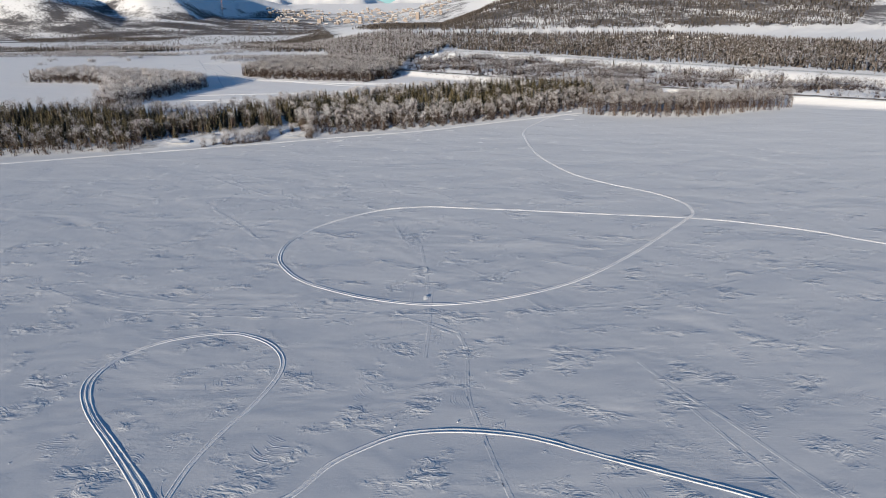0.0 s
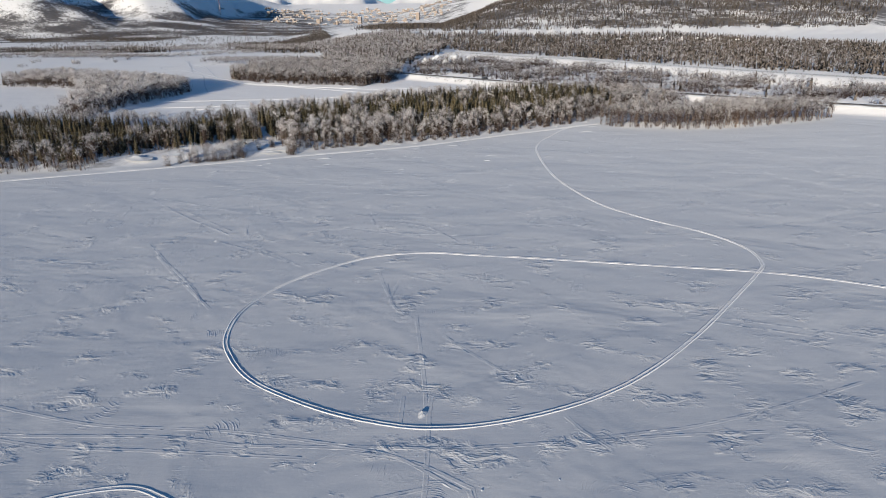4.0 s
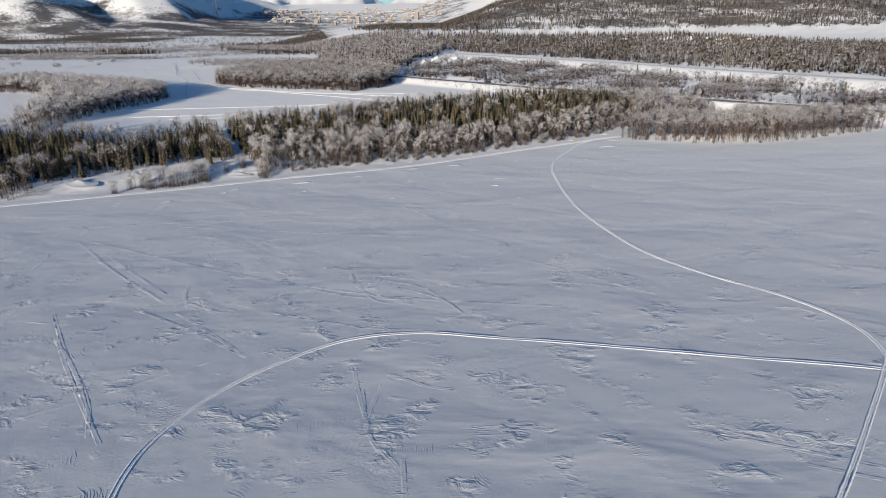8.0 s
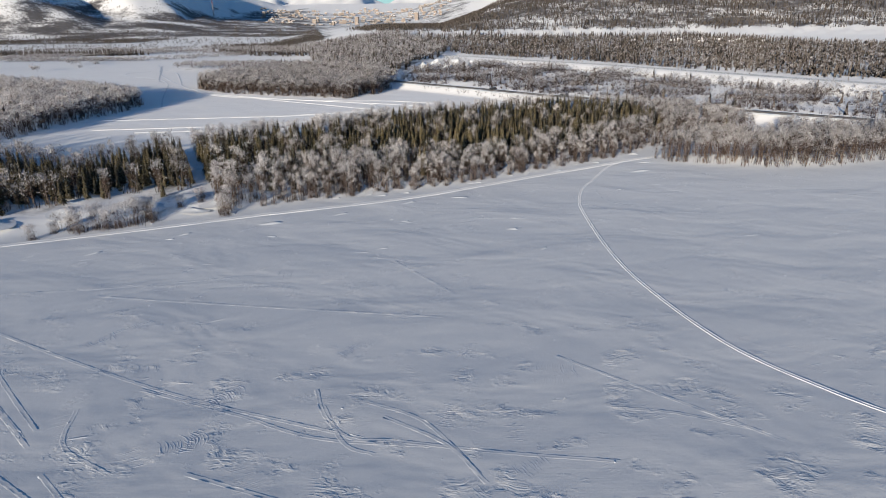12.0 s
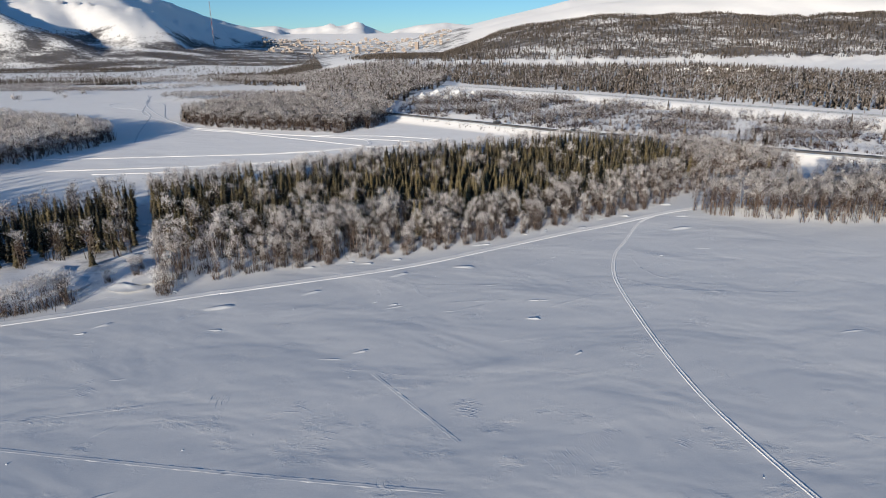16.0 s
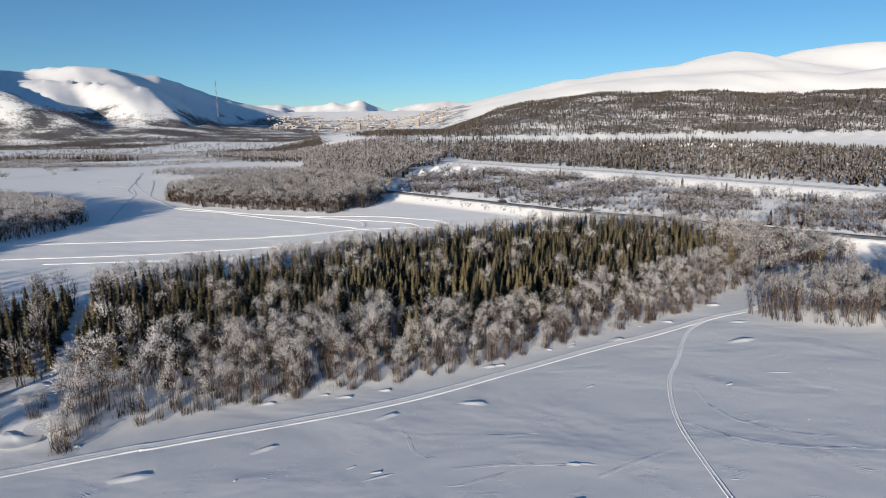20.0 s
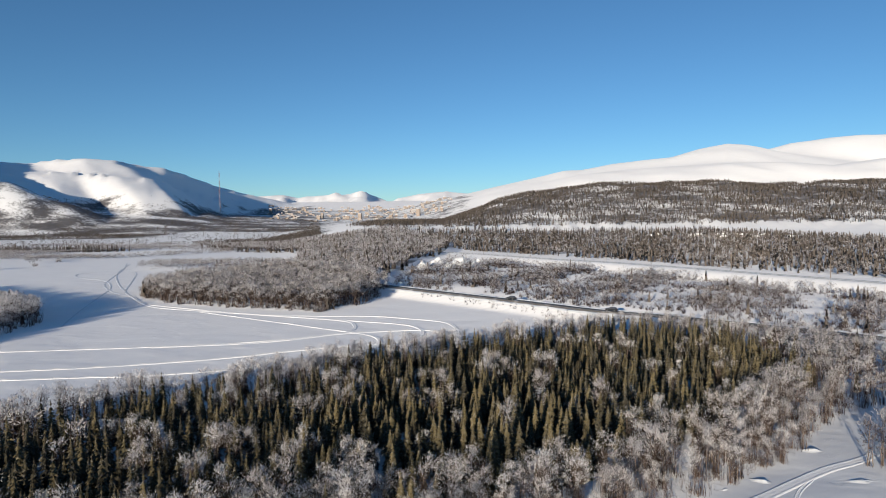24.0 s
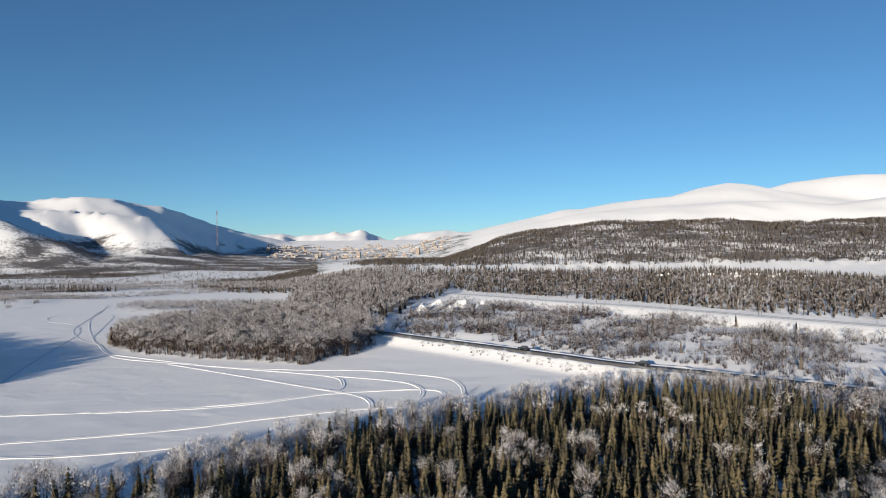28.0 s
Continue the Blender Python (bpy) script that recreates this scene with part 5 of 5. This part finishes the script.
# ---- cars ----
def make_car(x, y, z, turn, label):
    car = tagged(new("car"), label, "car", "cars on the road")
    bm = box(bmesh.new(), -2.2, -0.88, 0.32, 2.2, 0.88, 0.92, 0.12)
    part("body", bm, CAR_DARK, car)
    bm = box(bmesh.new(), -1.7, -0.78, 0.88, 0.95, 0.78, 1.46, 0.0)
    for v in bm.verts:
        if v.co.z > 1.2:
            v.co.x, v.co.y = v.co.x * 0.72 - 0.1, v.co.y * 0.82
    cabin = part("cabin", bm, DARK_GLASS, car, "dark glazed cabin")
    bm = box(bmesh.new(), -1.32, -0.62, 1.44, 0.58, 0.62, 1.50, 0.02)
    part("roof", bm, CAR_DARK, cabin)
    for wx in (-1.35, 1.35):
        for wy in (-0.82, 0.82):
            bm = rod(bmesh.new(), (wx, wy - 0.11, 0.33), (wx, wy + 0.11, 0.33), 0.33, 0.33, 14)
            wheel = part("wheel", bm, RUBBER, car)
            bm = rod(bmesh.new(), (wx, wy - 0.13, 0.33), (wx, wy + 0.13, 0.33), 0.19, 0.19, 10)
            part("rim", bm, GREY_STEEL, wheel)
    for wy in (-0.6, 0.6):
        part("headlight", box(bmesh.new(), 2.12, wy - 0.16, 0.64, 2.215, wy + 0.16, 0.78, 0.02), WHITE_PAINT, car, "clear headlight")
        part("tail_light", box(bmesh.new(), -2.215, wy - 0.14, 0.66, -2.12, wy + 0.14, 0.82, 0.02), RED_PAINT, car, "red tail light")
    car.matrix_basis = pose(x, y, z, 0, 0, turn)
    return car


make_car(27.5, 449.0, 3.02, 134, "dark car driving on the cleared road")
make_car(60.5, 414.8, 3.02, 141, "dark saloon car on the road beside the wood")


# ---- masts, poles and pylons ----
def radio_mast(x, y):
    z0 = float(land(x, y))
    mast = tagged(new("radio_mast"), "tall red and white lattice radio mast on the plain", "mast")
    mast.location = (x, y, z0 - 2)
    top, n = 150.0, 10
    for k in range(n):
        a, b = top * k / n, top * (k + 1) / n
        bm = bmesh.new()
        w = 1.4
        legs = [(w * math.cos(2.094 * q), w * math.sin(2.094 * q)) for q in range(3)]
        for q, (lx, ly) in enumerate(legs):
            rod(bm, (lx, ly, a), (lx, ly, b), 0.26, 0.26, 5)
            mx, my = legs[(q + 1) % 3]
            for s in range(3):
                c, d = a + (b - a) * s / 3, a + (b - a) * (s + 1) / 3
                rod(bm, (lx, ly, c), (mx, my, d), 0.14, 0.14, 4)
        part("section", bm, RED_PAINT if k % 2 else WHITE_PAINT, mast)
    part("aerial", rod(bmesh.new(), (0, 0, top), (0, 0, top + 6), 0.5, 0.2, 6), RED_PAINT, mast)
    for q in range(3):
        for h in (50, 100, 145):
            a = 2.094 * q
            part("guy_wire", rod(bmesh.new(), (0, 0, h), (70 * math.cos(a), 70 * math.sin(a), 1), 0.05, 0.05, 3), GREY_STEEL, mast)


radio_mast(-789.5, 2400)


def pylon_model():
    py = tagged(new("power_pylon"), "steel lattice power pylon on the snowy plain", "pylon", "power pylons")
    bm = bmesh.new()
    for sx in (-1, 1):
        for sy in (-1, 1):
            rod(bm, (2.6 * sx, 2.6 * sy, 0), (0.6 * sx, 0.6 * sy, 20), 0.22, 0.16, 4)
            rod(bm, (0.6 * sx, 0.6 * sy, 20), (0.3 * sx, 0.3 * sy, 29), 0.16, 0.1, 4)
    part("tower", bm, STEEL, py)
    bm = bmesh.new()
    for k in range(5):
        a, b = k * 4, (k + 1) * 4
        wa, wb = 2.6 - 2.0 * a / 20, 2.6 - 2.0 * b / 20
        for s in (-1, 1):
            rod(bm, (-wa, s * wa, a), (wb, s * wb, b), 0.1, 0.1, 3)
            rod(bm, (s * wa, wa, a), (s * wb, -wb, b), 0.1, 0.1, 3)
    part("bracing", bm, STEEL, py)
    for z, w in ((19.5, 5.5), (23.5, 4.2), (27.5, 3.0)):
        part("crossarm", rod(rod(bmesh.new(), (-w, 0, z), (w, 0, z), 0.18, 0.18, 4), (0, 0, z + 1.1), (w, 0, z), 0.1, 0.1, 3), STEEL, py)
    return py


pylon = pylon_model()
spots = [(-438, 1500, 1.0), (-512, 1520, 0.8), (-425, 1540, 0.9), (-360, 1560, 0.8), (-585, 1500, 0.75), (-300, 1650, 0.7)]
for n, (x, y, s) in enumerate(spots):
    at = pose(x, y, float(land(x, y)) - 0.5, 0, 0, 20)
    if n == 0:
        pylon.matrix_basis = at
    else:
        copy_thing(pylon, at).scale = (s, s, s)


def pole_model():
    pole = tagged(new("utility_pole"), "wooden utility pole standing in snow by the railway", "pole", "utility poles")
    part("post", rod(bmesh.new(), (0, 0, -0.5), (0, 0, 10.5), 0.17, 0.12, 7), POLE_WOOD, pole)
    part("crossarm", box(bmesh.new(), -1.1, -0.07, 9.5, 1.1, 0.07, 9.68, 0.02), POLE_WOOD, pole)
    for x in (-1.0, 0, 1.0):
        part("insulator", rod(bmesh.new(), (x, 0, 9.68), (x, 0, 9.95), 0.06, 0.04, 6), WHITE_PAINT, pole)
    return pole


first = None
for n, (x, y) in enumerate([(0, 745), (33, 706), (66, 664), (98, 622), (130, 578), (160, 534), (188, 490), (220, 444), (262, 388), (52, 700), (118, 640), (172, 560), (228, 470)]):
    at = pose(x, y, float(land(x, y)) - 0.2, 0, 0, 35)
    if first is None:
        first = pole_model()
        first.matrix_basis = at
    else:
        copy_thing(first, at)


# ---- houses beyond the railway ----
def make_house(x, y, long, deep, high, turn, label):
    house = tagged(new("house"), label, "house", "houses in the wood")
    part("wall", box(bmesh.new(), -long / 2, -deep / 2, -1, long / 2, deep / 2, high), HOUSE_WALL, house)
    bm = bmesh.new()
    l, d, t = long / 2 + 0.5, deep / 2 + 0.5, deep * 0.42
    v = [bm.verts.new(p) for p in ((-l, -d, high - 0.1), (l, -d, high - 0.1), (l, d, high - 0.1), (-l, d, high - 0.1), (-l, 0, high + t), (l, 0, high + t))]
    for q in ((0, 1, 5, 4), (3, 4, 5, 2), (0, 4, 3), (1, 2, 5), (0, 3, 2, 1)):
        bm.faces.new([v[k] for k in q])
    part("roof", bm, SNOW, house, "snow-covered roof")
    for k in range(2 if long < 12 else 4):
        wx = -long / 2 + long * (k + 0.5) / (2 if long < 12 else 4)
        part("window", box(bmesh.new(), wx - 0.5, -deep / 2 - 0.04, high * 0.35, wx + 0.5, -deep / 2 + 0.05, high * 0.75), DARK_GLASS, house)
    part("chimney", box(bmesh.new(), long * 0.2 - 0.3, -0.3, high + t * 0.4, long * 0.2 + 0.3, 0.3, high + t + 0.9), OCHRE, house)
    house.matrix_basis = pose(x, y, float(land(x, y)), 0, 0, turn)


for n, (x, y, l) in enumerate([(226, 868, 7), (243, 885, 6.5), (268, 858, 8), (283, 876, 7), (299, 850, 7), (309, 878, 9), (324, 866, 8), (330, 842, 7), (349, 862, 8), (366, 840, 7)]):
    make_house(x, y, l * 0.75, 4.4, 2.2, 25 * math.sin(n * 1.9), "low house with a snowy roof among trees")


# ---- the town on the far slope ----
def make_block(x, y, long, deep, storeys, turn, wall, label):
    high = storeys * 2.8
    block = tagged(new("apartment_block"), label, "building", "blocks of the far town")
    part("wall", box(bmesh.new(), -long / 2, -deep / 2, -8, long / 2, deep / 2, high), wall, block)
    part("roof", box(bmesh.new(), -long / 2 - 0.4, -deep / 2 - 0.4, high, long / 2 + 0.4, deep / 2 + 0.4, high + 0.5), SNOW, block, "snow-covered flat roof")
    block.matrix_basis = pose(x, y, float(land(x, y)), 0, 0, turn)


tr = np.random.default_rng(77)
for n in range(290):
    ahead = tr.uniform(2150, 3150)
    col = tr.uniform(470, 800)
    x, y = (col - 781) / 1097 * ahead - 2.8, ahead + 218
    storeys = int(tr.choice([1, 2, 3, 4, 5, 9], p=[0.45, 0.33, 0.14, 0.05, 0.02, 0.01]))
    make_block(x, y, tr.uniform(6, 15) if storeys < 9 else 13, 8, storeys, tr.uniform(-25, 25), OCHRE if n % 3 else CONCRETE, "pale ochre apartment block on the far slope" if n % 3 else "grey concrete apartment block on the far slope")


def summit_hut(x, y):
    z = float(land(x, y))
    hut = tagged(new("summit_station"), "small dark station with two masts on the white summit", "building")
    part("wall", box(bmesh.new(), -9, -5, -3, 9, 5, 8, 0.5), POLE_WOOD, hut)
    part("roof", box(bmesh.new(), -10, -6, 8, 10, 6, 9), STEEL, hut)
    for q in (-16, 15):
        part("mast", rod(bmesh.new(), (q, 0, -3), (q, 0, 12), 1.6, 0.9, 6), STEEL, hut)
    hut.location = (x, y, z)


summit_hut((1290 - 781) / 1097 * 3400 - 2.8, 3618)
